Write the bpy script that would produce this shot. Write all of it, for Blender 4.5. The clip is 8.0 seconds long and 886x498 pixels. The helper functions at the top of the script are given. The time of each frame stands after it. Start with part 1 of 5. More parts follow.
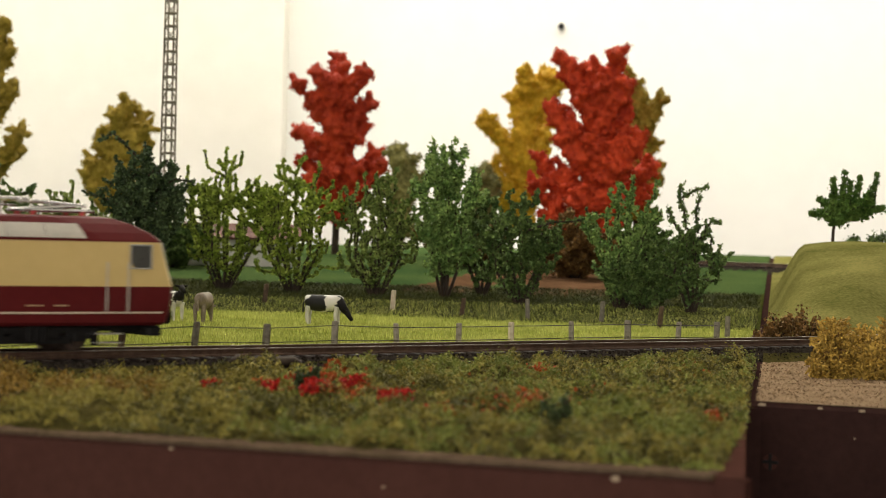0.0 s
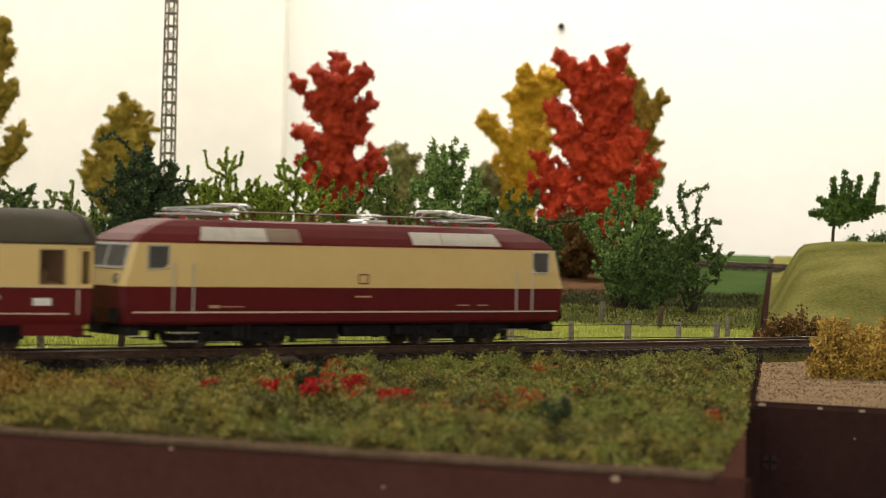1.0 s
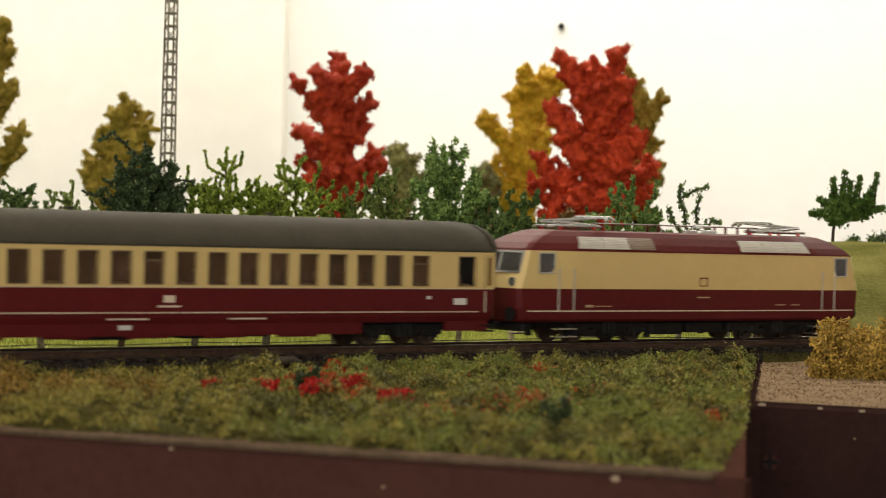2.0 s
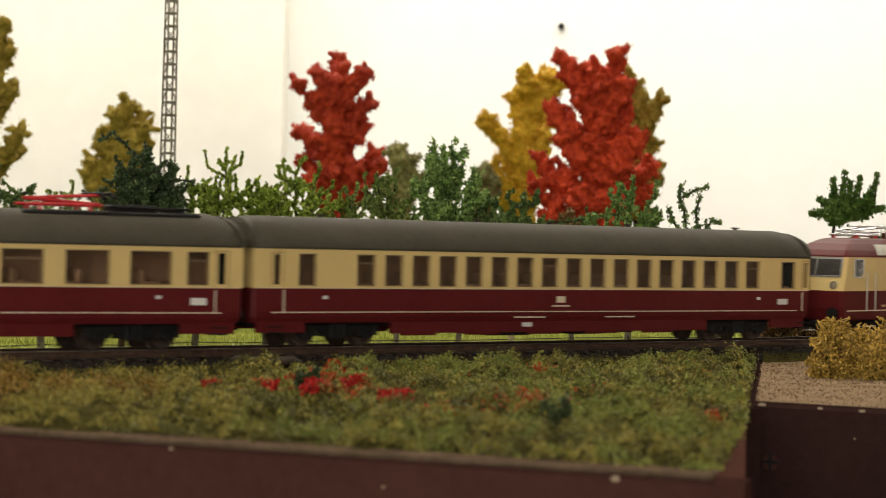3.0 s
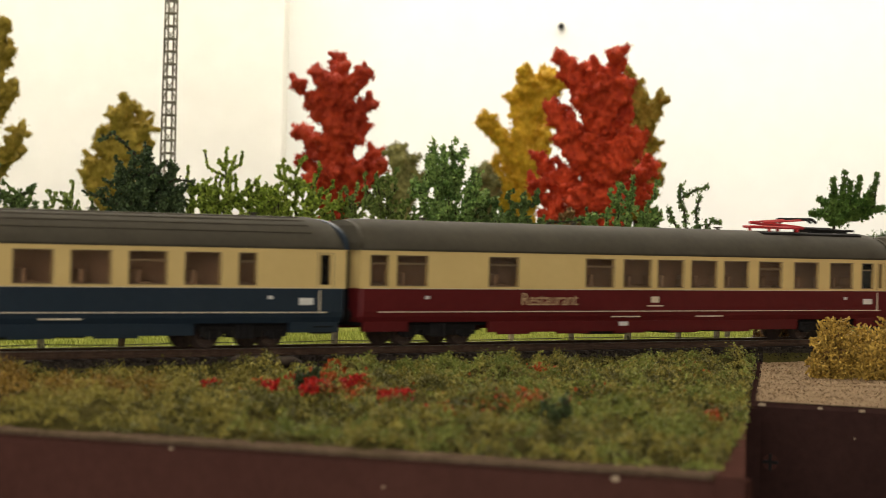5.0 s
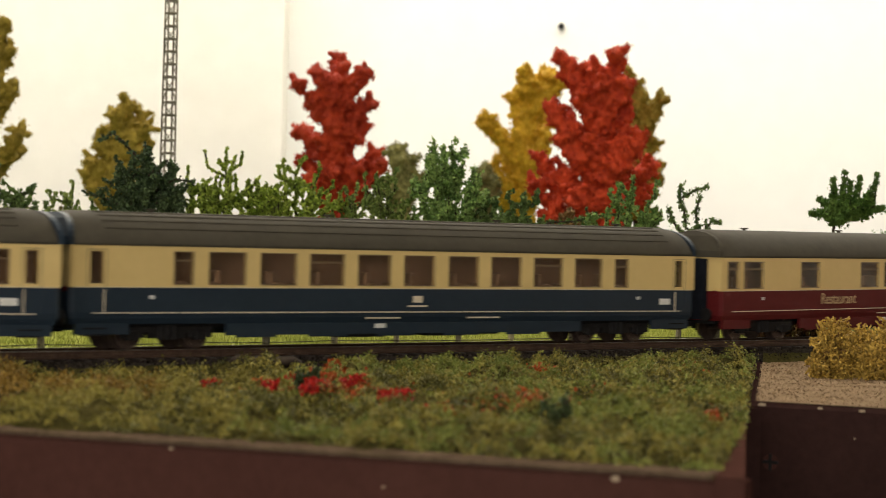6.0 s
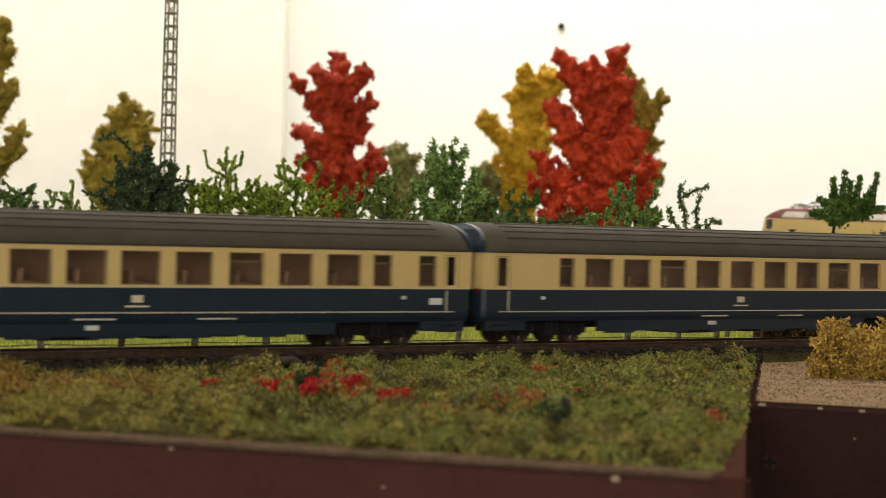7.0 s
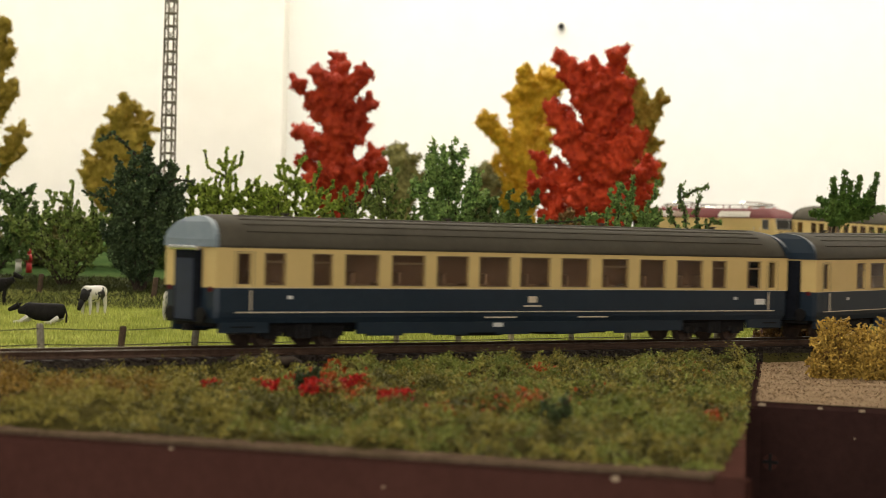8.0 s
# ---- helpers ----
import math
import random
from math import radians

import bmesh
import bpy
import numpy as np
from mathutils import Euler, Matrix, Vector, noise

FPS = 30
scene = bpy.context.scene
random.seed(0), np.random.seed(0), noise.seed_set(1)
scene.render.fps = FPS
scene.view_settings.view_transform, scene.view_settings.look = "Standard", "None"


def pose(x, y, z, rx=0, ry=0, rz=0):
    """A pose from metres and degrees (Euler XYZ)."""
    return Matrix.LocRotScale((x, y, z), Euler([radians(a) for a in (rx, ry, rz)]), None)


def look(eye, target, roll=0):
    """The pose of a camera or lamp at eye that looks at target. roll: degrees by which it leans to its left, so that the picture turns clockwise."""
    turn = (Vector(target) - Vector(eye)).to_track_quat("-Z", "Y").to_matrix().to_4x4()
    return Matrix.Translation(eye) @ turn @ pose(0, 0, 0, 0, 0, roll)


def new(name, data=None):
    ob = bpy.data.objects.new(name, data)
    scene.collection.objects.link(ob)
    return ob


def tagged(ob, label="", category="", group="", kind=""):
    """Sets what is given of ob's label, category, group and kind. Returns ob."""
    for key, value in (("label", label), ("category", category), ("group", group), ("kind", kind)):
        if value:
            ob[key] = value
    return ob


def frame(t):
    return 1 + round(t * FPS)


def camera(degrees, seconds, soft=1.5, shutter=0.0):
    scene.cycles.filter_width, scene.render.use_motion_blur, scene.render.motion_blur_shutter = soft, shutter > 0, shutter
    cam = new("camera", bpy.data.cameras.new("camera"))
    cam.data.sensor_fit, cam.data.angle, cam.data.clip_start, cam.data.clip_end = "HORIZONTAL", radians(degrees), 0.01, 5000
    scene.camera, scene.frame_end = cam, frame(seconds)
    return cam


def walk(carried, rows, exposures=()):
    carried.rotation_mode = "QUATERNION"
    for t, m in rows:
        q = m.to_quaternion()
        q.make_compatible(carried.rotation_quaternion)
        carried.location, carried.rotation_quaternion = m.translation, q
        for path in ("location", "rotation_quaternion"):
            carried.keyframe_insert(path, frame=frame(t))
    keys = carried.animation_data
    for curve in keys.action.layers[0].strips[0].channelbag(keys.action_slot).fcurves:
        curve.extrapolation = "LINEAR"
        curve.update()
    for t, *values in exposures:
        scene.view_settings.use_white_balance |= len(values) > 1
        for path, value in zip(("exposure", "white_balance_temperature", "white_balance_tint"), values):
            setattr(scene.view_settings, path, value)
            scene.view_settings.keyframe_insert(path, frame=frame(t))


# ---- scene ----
# ---- camera: a small camcorder standing beside a model railway, rail top at z = 0 ----
cam = camera(22.54, 8.0, soft=0.65, shutter=0.32)
EYE = (0.0, 0.0, 0.042)
AIM = look(EYE, (0.0, 1.0, 0.042 - 0.00729), 1.5)
walk(cam, [(0.0, AIM), (8.0, AIM)], exposures=[(0.0, 0.0), (8.0, 0.0)])
cam.data.dof.use_dof = True
cam.data.dof.focus_distance = 0.99
cam.data.dof.aperture_fstop = 36.0

# ---- world and lamps: a white room lit by ceiling panels ----
world = bpy.data.worlds.new("room_air")
scene.world = world
world.use_nodes = True
world.node_tree.nodes["Background"].inputs[0].default_value = (0.9, 0.93, 1.0, 1)
world.node_tree.nodes["Background"].inputs[1].default_value = 0.02

CEIL = 1.35
LAMPS = [(-0.6, 2.35, 2.2, 0.5, 40.0), (1.3, 2.35, 1.2, 0.5, 23.0), (-0.3, 0.6, 1.6, 0.4, 6.0)]
for lx, ly, wx, wy, watts in LAMPS:
    li = bpy.data.lights.new("ceiling_lamp", "AREA")
    li.shape, li.size, li.size_y, li.energy = "RECTANGLE", wx, wy, watts
    li.color = (1.0, 0.93, 0.80)
    lo = new("ceiling_lamp", li)
    lo.matrix_world = pose(lx, ly, CEIL - 0.075)

# daylight from the window in the wall behind the camera
WINDOW = (-0.5, -2.04, 0.35, 1.9, 1.2)
day = bpy.data.lights.new("window_daylight", "AREA")
day.shape, day.size, day.size_y, day.energy = "RECTANGLE", WINDOW[3], WINDOW[4], 38.0
day.color = (1.0, 0.95, 0.88)
new("window_daylight", day).matrix_world = pose(WINDOW[0], WINDOW[1], WINDOW[2], 90, 0, 0)

# ---- materials ----


def mat(name, dark, light, scale=300.0, rough=0.8, metal=0.0, bump=0.0, fine=5.0, island=0.0, obj=0.0, spec=0.3, lo=0.35, hi=0.65):
    """Two colours mixed by noise at two scales, with relief; island / obj: brightness spread piece by piece."""
    m = bpy.data.materials.new(name)
    m.use_nodes = True
    nt = m.node_tree
    N, L = nt.nodes, nt.links
    b = N["Principled BSDF"]
    b.inputs["Roughness"].default_value = rough
    b.inputs["Metallic"].default_value = metal
    b.inputs["Specular IOR Level"].default_value = spec
    tc = N.new("ShaderNodeTexCoord")
    n1, n2 = N.new("ShaderNodeTexNoise"), N.new("ShaderNodeTexNoise")
    n1.inputs["Scale"].default_value, n2.inputs["Scale"].default_value = scale, scale * fine
    n1.inputs["Detail"].default_value = n2.inputs["Detail"].default_value = 4.0
    for n in (n1, n2):
        L.new(tc.outputs["Object"], n.inputs["Vector"])
    add = N.new("ShaderNodeMath")
    add.operation = "MULTIPLY_ADD"
    add.inputs[1].default_value, add.inputs[2].default_value = 0.45, 0.0
    L.new(n2.outputs["Fac"], add.inputs[0])
    mix = N.new("ShaderNodeMath")
    mix.operation = "MULTIPLY_ADD"
    mix.inputs[1].default_value = 0.55
    L.new(n1.outputs["Fac"], mix.inputs[0])
    L.new(add.outputs[0], mix.inputs[2])
    ramp = N.new("ShaderNodeValToRGB")
    ramp.color_ramp.elements[0].position, ramp.color_ramp.elements[1].position = lo, hi
    ramp.color_ramp.elements[0].color, ramp.color_ramp.elements[1].color = (*dark, 1), (*light, 1)
    L.new(mix.outputs[0], ramp.inputs["Fac"])
    col = ramp.outputs["Color"]
    for amount, kind in ((island, "ShaderNodeNewGeometry"), (obj, "ShaderNodeObjectInfo")):
        if amount:
            src = N.new(kind)
            hsv = N.new("ShaderNodeHueSaturation")
            mr = N.new("ShaderNodeMapRange")
            mr.inputs["To Min"].default_value, mr.inputs["To Max"].default_value = 1 - amount, 1 + amount
            L.new(src.outputs["Random Per Island" if island and kind.endswith("Geometry") else "Random"], mr.inputs["Value"])
            L.new(mr.outputs["Result"], hsv.inputs["Value"])
            L.new(col, hsv.inputs["Color"])
            col = hsv.outputs["Color"]
    L.new(col, b.inputs["Base Color"])
    if bump:
        bp = N.new("ShaderNodeBump")
        bp.inputs["Strength"].default_value, bp.inputs["Distance"].default_value = 0.6, bump
        L.new(mix.outputs[0], bp.inputs["Height"])
        L.new(bp.outputs["Normal"], b.inputs["Normal"])
    return m


def glass(name, tint, rough=0.03):
    m = bpy.data.materials.new(name)
    m.use_nodes = True
    b = m.node_tree.nodes["Principled BSDF"]
    b.inputs["Base Color"].default_value = (*tint, 1)
    b.inputs["Roughness"].default_value = rough
    b.inputs["IOR"].default_value = 1.2
    b.inputs["Transmission Weight"].default_value = 1.0
    return m


def lamp_panel(name, power):
    m = bpy.data.materials.new(name)
    m.use_nodes = True
    b = m.node_tree.nodes["Principled BSDF"]
    b.inputs["Base Color"].default_value = (0.9, 0.88, 0.8, 1)
    b.inputs["Emission Color"].default_value = (1.0, 0.93, 0.8, 1)
    b.inputs["Emission Strength"].default_value = power
    return m


WALL = mat("white_wall_paint", (0.80, 0.79, 0.76), (0.84, 0.83, 0.80), 6, 0.9, bump=0.001)
PANEL = mat("cream_wall_paint", (0.70, 0.68, 0.62), (0.76, 0.74, 0.68), 6, 0.9, bump=0.001)
FLOOR = mat("grey_carpet", (0.16, 0.15, 0.14), (0.24, 0.22, 0.2), 60, 0.95, bump=0.004)
BOARD = mat("brown_painted_board", (0.056, 0.024, 0.019), (0.074, 0.032, 0.025), 45, 0.85, spec=0.0, bump=0.0006, fine=9)
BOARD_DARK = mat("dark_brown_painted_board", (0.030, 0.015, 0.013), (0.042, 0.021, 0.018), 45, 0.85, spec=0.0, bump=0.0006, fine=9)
DUSTY = mat("dusty_worn_board_edge", (0.070, 0.046, 0.030), (0.135, 0.092, 0.062), 120, 0.95, spec=0.0)
CHIP = mat("bare_wood_chip", (0.28, 0.21, 0.14), (0.40, 0.31, 0.21), 400, 0.95, spec=0.0)
DIRT = mat("brown_ploughed_soil", (0.055, 0.030, 0.016), (0.12, 0.066, 0.036), 40, 0.95, bump=0.002, spec=0.0)
SAND = mat("sanded_filler", (0.18, 0.122, 0.074), (0.31, 0.220, 0.138), 260, 0.95, bump=0.0016, fine=6, spec=0.0)
EARTH = mat("dark_earth_and_moss", (0.024, 0.023, 0.008), (0.075, 0.062, 0.019), 70, 0.95, bump=0.003, fine=8, spec=0.0)
MEADOW_SOIL = mat("green_meadow_mat", (0.17, 0.20, 0.035), (0.32, 0.34, 0.08), 60, 0.95, bump=0.002, fine=9, spec=0.0)
# darker green mat: the bushes' shade on the meadow, put into the colour
SHADE_BAND = mat("shade_dark_green_mat", (0.020, 0.026, 0.006), (0.055, 0.058, 0.014), 40, 0.95, bump=0.002, fine=9, spec=0.0)
FIELD = mat("far_green_field", (0.024, 0.050, 0.017), (0.062, 0.090, 0.029), 12, 0.95, bump=0.003, fine=30, spec=0.0)
HILL = mat("pale_olive_hill_mat", (0.082, 0.086, 0.022), (0.200, 0.182, 0.060), 24, 0.95, bump=0.004, fine=22, spec=0.0)
BALLAST = mat("dark_ballast", (0.012, 0.010, 0.008), (0.046, 0.037, 0.030), 700, 0.95, spec=0.0, bump=0.0016, fine=3)
GRAIN = mat("ballast_grain", (0.014, 0.011, 0.009), (0.060, 0.047, 0.038), 500, 0.95, spec=0.0, island=0.5)
SLEEPER = mat("brown_plastic_sleeper", (0.018, 0.012, 0.010), (0.035, 0.024, 0.018), 500, 0.7, obj=0.2)
RAIL = mat("rusty_rail_side", (0.055, 0.030, 0.020), (0.12, 0.072, 0.05), 300, 0.55, metal=0.3)
RAILTOP = mat("worn_bright_rail_head", (0.30, 0.26, 0.22), (0.46, 0.42, 0.37), 300, 0.3, metal=0.9)
CREAM = mat("cream_lacquer", (0.58, 0.42, 0.165), (0.62, 0.455, 0.185), 60, 0.42, spec=0.4)
RED = mat("wine_red_lacquer", (0.086, 0.0078, 0.0085), (0.102, 0.010, 0.0105), 60, 0.55, spec=0.15)
BLUE = mat("ocean_blue_lacquer", (0.011, 0.020, 0.032), (0.014, 0.025, 0.039), 60, 0.45, spec=0.3)
ROOF = mat("umbra_grey_roof", (0.052, 0.045, 0.032), (0.066, 0.057, 0.041), 80, 0.75, spec=0.12)
BLACK = mat("black_underframe", (0.006, 0.005, 0.005), (0.014, 0.012, 0.011), 300, 0.7, spec=0.2)
RUBBER = mat("dark_bellows_rubber", (0.006, 0.007, 0.010), (0.012, 0.014, 0.020), 300, 0.8, spec=0.1)
WHEEL = mat("browned_wheel_steel", (0.05, 0.032, 0.025), (0.11, 0.075, 0.06), 300, 0.45, metal=0.5)
STEEL = mat("silver_painted_metal", (0.50, 0.50, 0.50), (0.70, 0.69, 0.67), 300, 0.22, metal=0.85)
GRILLE = mat("pale_grey_ventilation_grille", (0.42, 0.39, 0.33), (0.52, 0.48, 0.41), 300, 0.5)
GRILLE_TAN = mat("tan_ventilation_grille", (0.19, 0.13, 0.09), (0.24, 0.17, 0.12), 300, 0.5)
STRIPE = mat("ivory_trim_line", (0.60, 0.50, 0.36), (0.66, 0.56, 0.42), 200, 0.5)
GOLD = mat("gold_lettering", (0.40, 0.28, 0.15), (0.48, 0.34, 0.19), 300, 0.5)
WHITE = mat("white_print", (0.58, 0.56, 0.52), (0.68, 0.66, 0.62), 300, 0.6)
REDP = mat("signal_red_paint", (0.40, 0.018, 0.02), (0.5, 0.03, 0.03), 300, 0.45)
GREYB = mat("blue_grey_end_panel", (0.15, 0.19, 0.22), (0.20, 0.24, 0.27), 100, 0.5, spec=0.3)
SEAT = mat("tan_plastic_seat", (0.20, 0.13, 0.08), (0.28, 0.19, 0.12), 200, 0.7)
PANELLING = mat("brown_compartment_panelling", (0.30, 0.19, 0.12), (0.42, 0.28, 0.18), 80, 0.6)
FRAME = mat("bronze_window_frame", (0.16, 0.11, 0.06), (0.22, 0.155, 0.09), 200, 0.4, metal=0.4)
GLASS = glass("brown_tinted_glass", (0.60, 0.52, 0.44))

# ---- small mesh builder ----


class Shape:
    def __init__(self):
        self.v, self.f = [], []

    def add(self, verts, faces):
        k = len(self.v)
        self.v += [tuple(p) for p in verts]
        self.f += [tuple(i + k for i in q) for q in faces]
        return self

    def box(self, x0, x1, y0, y1, z0, z1, c=0.0):
        """A box; c: chamfer of its upright and upper edges."""
        if c <= 0:
            v = [(x, y, z) for z in (z0, z1) for x, y in ((x0, y0), (x1, y0), (x1, y1), (x0, y1))]
            return self.add(v, [(3, 2, 1, 0), (4, 5, 6, 7), (0, 1, 5, 4), (1, 2, 6, 5), (2, 3, 7, 6), (3, 0, 4, 7)])
        rings = []
        for z, d in ((z0, 0.0), (z1 - c, 0.0), (z1, c)):
            a0, a1, b0, b1 = x0 + d, x1 - d, y0 + d, y1 - d
            rings.append([(a0 + c, b0, z), (a1 - c, b0, z), (a1, b0 + c, z), (a1, b1 - c, z),
                          (a1 - c, b1, z), (a0 + c, b1, z), (a0, b1 - c, z), (a0, b0 + c, z)])
        return self.loft(rings)

    def loft(self, rings, caps=True):
        n = len(rings[0])
        v = [p for r in rings for p in r]
        f = [(i * n + j, i * n + (j + 1) % n, (i + 1) * n + (j + 1) % n, (i + 1) * n + j)
             for i in range(len(rings) - 1) for j in range(n)]
        if caps:
            f += [tuple(reversed(range(n))), tuple(range((len(rings) - 1) * n, len(rings) * n))]
        return self.add(v, f)

    def tube(self, p0, p1, r0, r1=None, n=6):
        r1 = r0 if r1 is None else r1
        p0, p1 = Vector(p0), Vector(p1)
        d = (p1 - p0).normalized()
        a = d.cross(Vector((0, 0, 1)) if abs(d.z) < 0.9 else Vector((1, 0, 0))).normalized()
        b = d.cross(a)
        return self.loft([[p + (a * math.cos(t) + b * math.sin(t)) * r for t in [2 * math.pi * i / n for i in range(n)]]
                          for p, r in ((p0, r0), (p1, r1))])

    def ball(self, c, r, n=8, m=5):
        rx, ry, rz = (r, r, r) if isinstance(r, (int, float)) else r
        rings = []
        for i in range(m + 1):
            a = -math.pi / 2 + math.pi * (i * 0.96 + 0.02 * m) / m
            rings.append([(c[0] + rx * math.cos(a) * math.cos(t), c[1] + ry * math.cos(a) * math.sin(t), c[2] + rz * math.sin(a))
                          for t in [2 * math.pi * j / n for j in range(n)]])
        return self.loft(rings)

    def mesh(self, name, material, smooth=False):
        me = bpy.data.meshes.new(name)
        me.from_pydata(self.v, [], self.f)
        me.materials.append(material)
        if smooth:
            me.polygons.foreach_set("use_smooth", [True] * len(me.polygons))
        me.update()
        return me

    def part(self, name, material, parent=None, label="", smooth=False, at=None):
        return hang(name, self.mesh(name, material, smooth), parent, label, at)


def hang(name, me, parent=None, label="", at=None):
    ob = new(name, me)
    ob.parent = parent
    if at is not None:
        ob.matrix_basis = at
    if label:
        tagged(ob, label)
    return ob


def thing(name, label, category, group="", at=None, kind=""):
    ob = new(name)
    ob.empty_display_size = 0.01
    if at is not None:
        ob.matrix_basis = at
    return tagged(ob, label, category, group, kind)


def big_mesh(name, verts, faces, material, smooth=False):
    """A mesh from arrays: verts (n, 3), faces (m, k)."""
    me = bpy.data.meshes.new(name)
    me.vertices.add(len(verts))
    me.vertices.foreach_set("co", np.asarray(verts, dtype=np.float32).ravel())
    faces = np.asarray(faces, dtype=np.int32)
    k = faces.shape[1]
    me.loops.add(faces.size)
    me.loops.foreach_set("vertex_index", faces.ravel())
    me.polygons.add(len(faces))
    me.polygons.foreach_set("loop_start", np.arange(0, faces.size, k, dtype=np.int32))
    me.polygons.foreach_set("loop_total", np.full(len(faces), k, dtype=np.int32))
    if smooth:
        me.polygons.foreach_set("use_smooth", np.ones(len(faces), dtype=bool))
    me.materials.append(material)
    me.update(calc_edges=True)
    me.validate()
    return me


# ---- the line: the track's plan, as distance run and curvature ----
HEADING = radians(39.7)
STEP = 0.002
BENDS = [(-9.0, -0.215, 1 / 0.40), (0.190, 0.600, 1.65), (0.710, 1.0229, 2.30)]
S_MIN, S_MAX = -1.75, 1.75


def curvature(s):
    return sum(k for a, b, k in BENDS if a <= s < b)


def rail_height(s):
    q = min(1.0, max(0.0, (s - 0.30) / 0.80))
    return 0.024 * q * q * (3 - 2 * q)


def lay_line():
    table = {0: (-0.0102, 0.8343, HEADING)}
    for sign in (1, -1):
        x, y, h = table[0]
        for i in range(1, int(S_MAX / STEP) + 1):
            k = curvature(sign * (i - 0.5) * STEP)
            hm = h + sign * k * STEP / 2
            x, y = x + sign * STEP * math.cos(hm), y + sign * STEP * math.sin(hm)
            h += sign * k * STEP
            table[sign * i] = (x, y, h)
    return table


LINE = lay_line()
LINE_XY = np.array([LINE[i][:2] for i in sorted(LINE)])
LINE_Z = np.array([rail_height(i * STEP) for i in sorted(LINE)])


def on_line(s, side=0.0, up=0.0):
    """A point of the line, side metres to the left of the run and up above the rail head."""
    i = math.floor(s / STEP)
    w = s / STEP - i
    a, b = LINE[i], LINE[i + 1]
    h = a[2] * (1 - w) + b[2] * w
    return Vector((a[0] * (1 - w) + b[0] * w - side * math.sin(h), a[1] * (1 - w) + b[1] * w + side * math.cos(h), rail_height(s) + up)), h


def line_distance(X, Y):
    """Distance to the line and the rail's height there, for arrays."""
    best, zed = np.full(X.shape, 9.0), np.zeros(X.shape)
    for (x, y), z in zip(LINE_XY[::4], LINE_Z[::4]):
        d = np.hypot(X - x, Y - y)
        m = d < best
        best[m], zed[m] = d[m], z
    return best, zed


# ---- ground: two layout modules that meet at a joint ----


def joint_x(y):
    return 0.0976 + (y - 0.7) * 0.1375 + np.maximum(y - 0.7, 0.0) * 0.0145


def front_left(x):
    return 0.495 - x * 0.382 if x > -0.174 else max(0.504, 0.5615 + (x + 0.174) * 0.5)


def front_right(x):
    return 0.7040 - (x - 0.0995) * 0.47


def smooth01(a):
    a = np.clip(a, 0, 1)
    return a * a * (3 - 2 * a)


def wobble(X, Y, scale, seed):
    r = np.random.RandomState(seed)
    out = np.zeros(X.shape)
    for i in range(7):
        a = r.uniform(0, 2 * math.pi)
        k = scale * r.uniform(0.6, 1.9)
        out += np.sin((X * math.cos(a) + Y * math.sin(a)) * k + r.uniform(0, 6.28)) / 7
    return out


def ground_height(X, Y):
    X, Y = np.asarray(X, dtype=float), np.asarray(Y, dtype=float)
    d, rz = line_distance(X, Y)
    # which side of the straight run: in front of it the meadow lies low, behind it the land rises
    ahead = (X + 0.0102) * -math.sin(HEADING) + (Y - 0.8343) * math.cos(HEADING)
    back = np.interp(Y, [0, 1.12, 1.25, 1.33, 1.42, 1.6, 1.8, 2.1, 2.6], [-.006, -.0055, -.004, .0, .004, .012, .021, .026, .026])
    front = -0.0078 + 0.0046 * wobble(X, Y, 95, 3) + 0.0044 * wobble(X, Y, 230, 4) + 0.0028 * wobble(X, Y, 560, 6) + 0.0012 * wobble(X, Y, 1100, 7)
    rim = np.where(X > -0.174, Y - (0.495 - X * 0.382), 0.05)
    rim = np.where(Y < 0.88, np.minimum(rim, (joint_x(Y) - X - 0.004) * 1.6), rim)
    rim = np.where(X > joint_x(Y), Y - (0.704 - (X - 0.0995) * 0.47), rim)
    front = np.where(X > joint_x(Y), -0.0080 + 0.0009 * wobble(X, Y, 260, 16), front)
    front = -0.0086 + (front + 0.0086) * smooth01(rim / 0.03 + 0.1)
    z = np.where(ahead > 0, back + 0.0006 * wobble(X, Y, 120, 5), front)
    # the hill inside the bend of the right-hand module
    hx, hy = (X - 0.262) / 0.105, (Y - 1.30) / 0.20
    hill = (0.0440 + 0.001 * wobble(X, Y, 50, 21)) * np.exp(-((hx * hx) ** 1.6 + np.abs(hy) ** 2.2)) * smooth01((d - 0.018) / 0.05) * smooth01((X - joint_x(Y) + 0.004) / 0.027)
    z = np.where(ahead > 0, z + hill, z)
    bed = rz - 0.0042 - 0.0035 * smooth01((d - 0.017) / 0.010)
    w = smooth01((d - 0.022) / 0.05)
    w = np.where(rz < 0.002, smooth01((d - 0.022) / 0.012), w)
    z = bed * (1 - w) + z * w
    return z


def sheet(name, xs, ys, inside, material, label, category):
    """A sheet over the product of xs and ys shaped by inside(p, q) -> (X, Y)."""
    P, Q = np.meshgrid(xs, ys)
    X, Y = inside(P, Q)
    Z = ground_height(X, Y)
    n, m = len(xs), len(ys)
    v = np.stack([X, Y, Z], -1).reshape(-1, 3)
    i, j = np.meshgrid(np.arange(n - 1), np.arange(m - 1))
    a = (j * n + i).ravel()
    f = np.stack([a, a + 1, a + n + 1, a + n], 1)
    me = big_mesh(name, v, f, material, True)
    ob = new(name, me)
    return tagged(ob, label, category, kind="structure"), me


def left_ground(P, Q):
    x_front = P.copy()
    y_front = np.vectorize(front_left)(P)
    Y = y_front + Q * (2.45 - y_front)
    # the last column follows the joint
    over = np.clip((P + 0.30) / 0.3662, 0, 1)
    X = x_front + over * (joint_x(Y) - joint_x(y_front)) - 0.0017 * over
    return X, Y


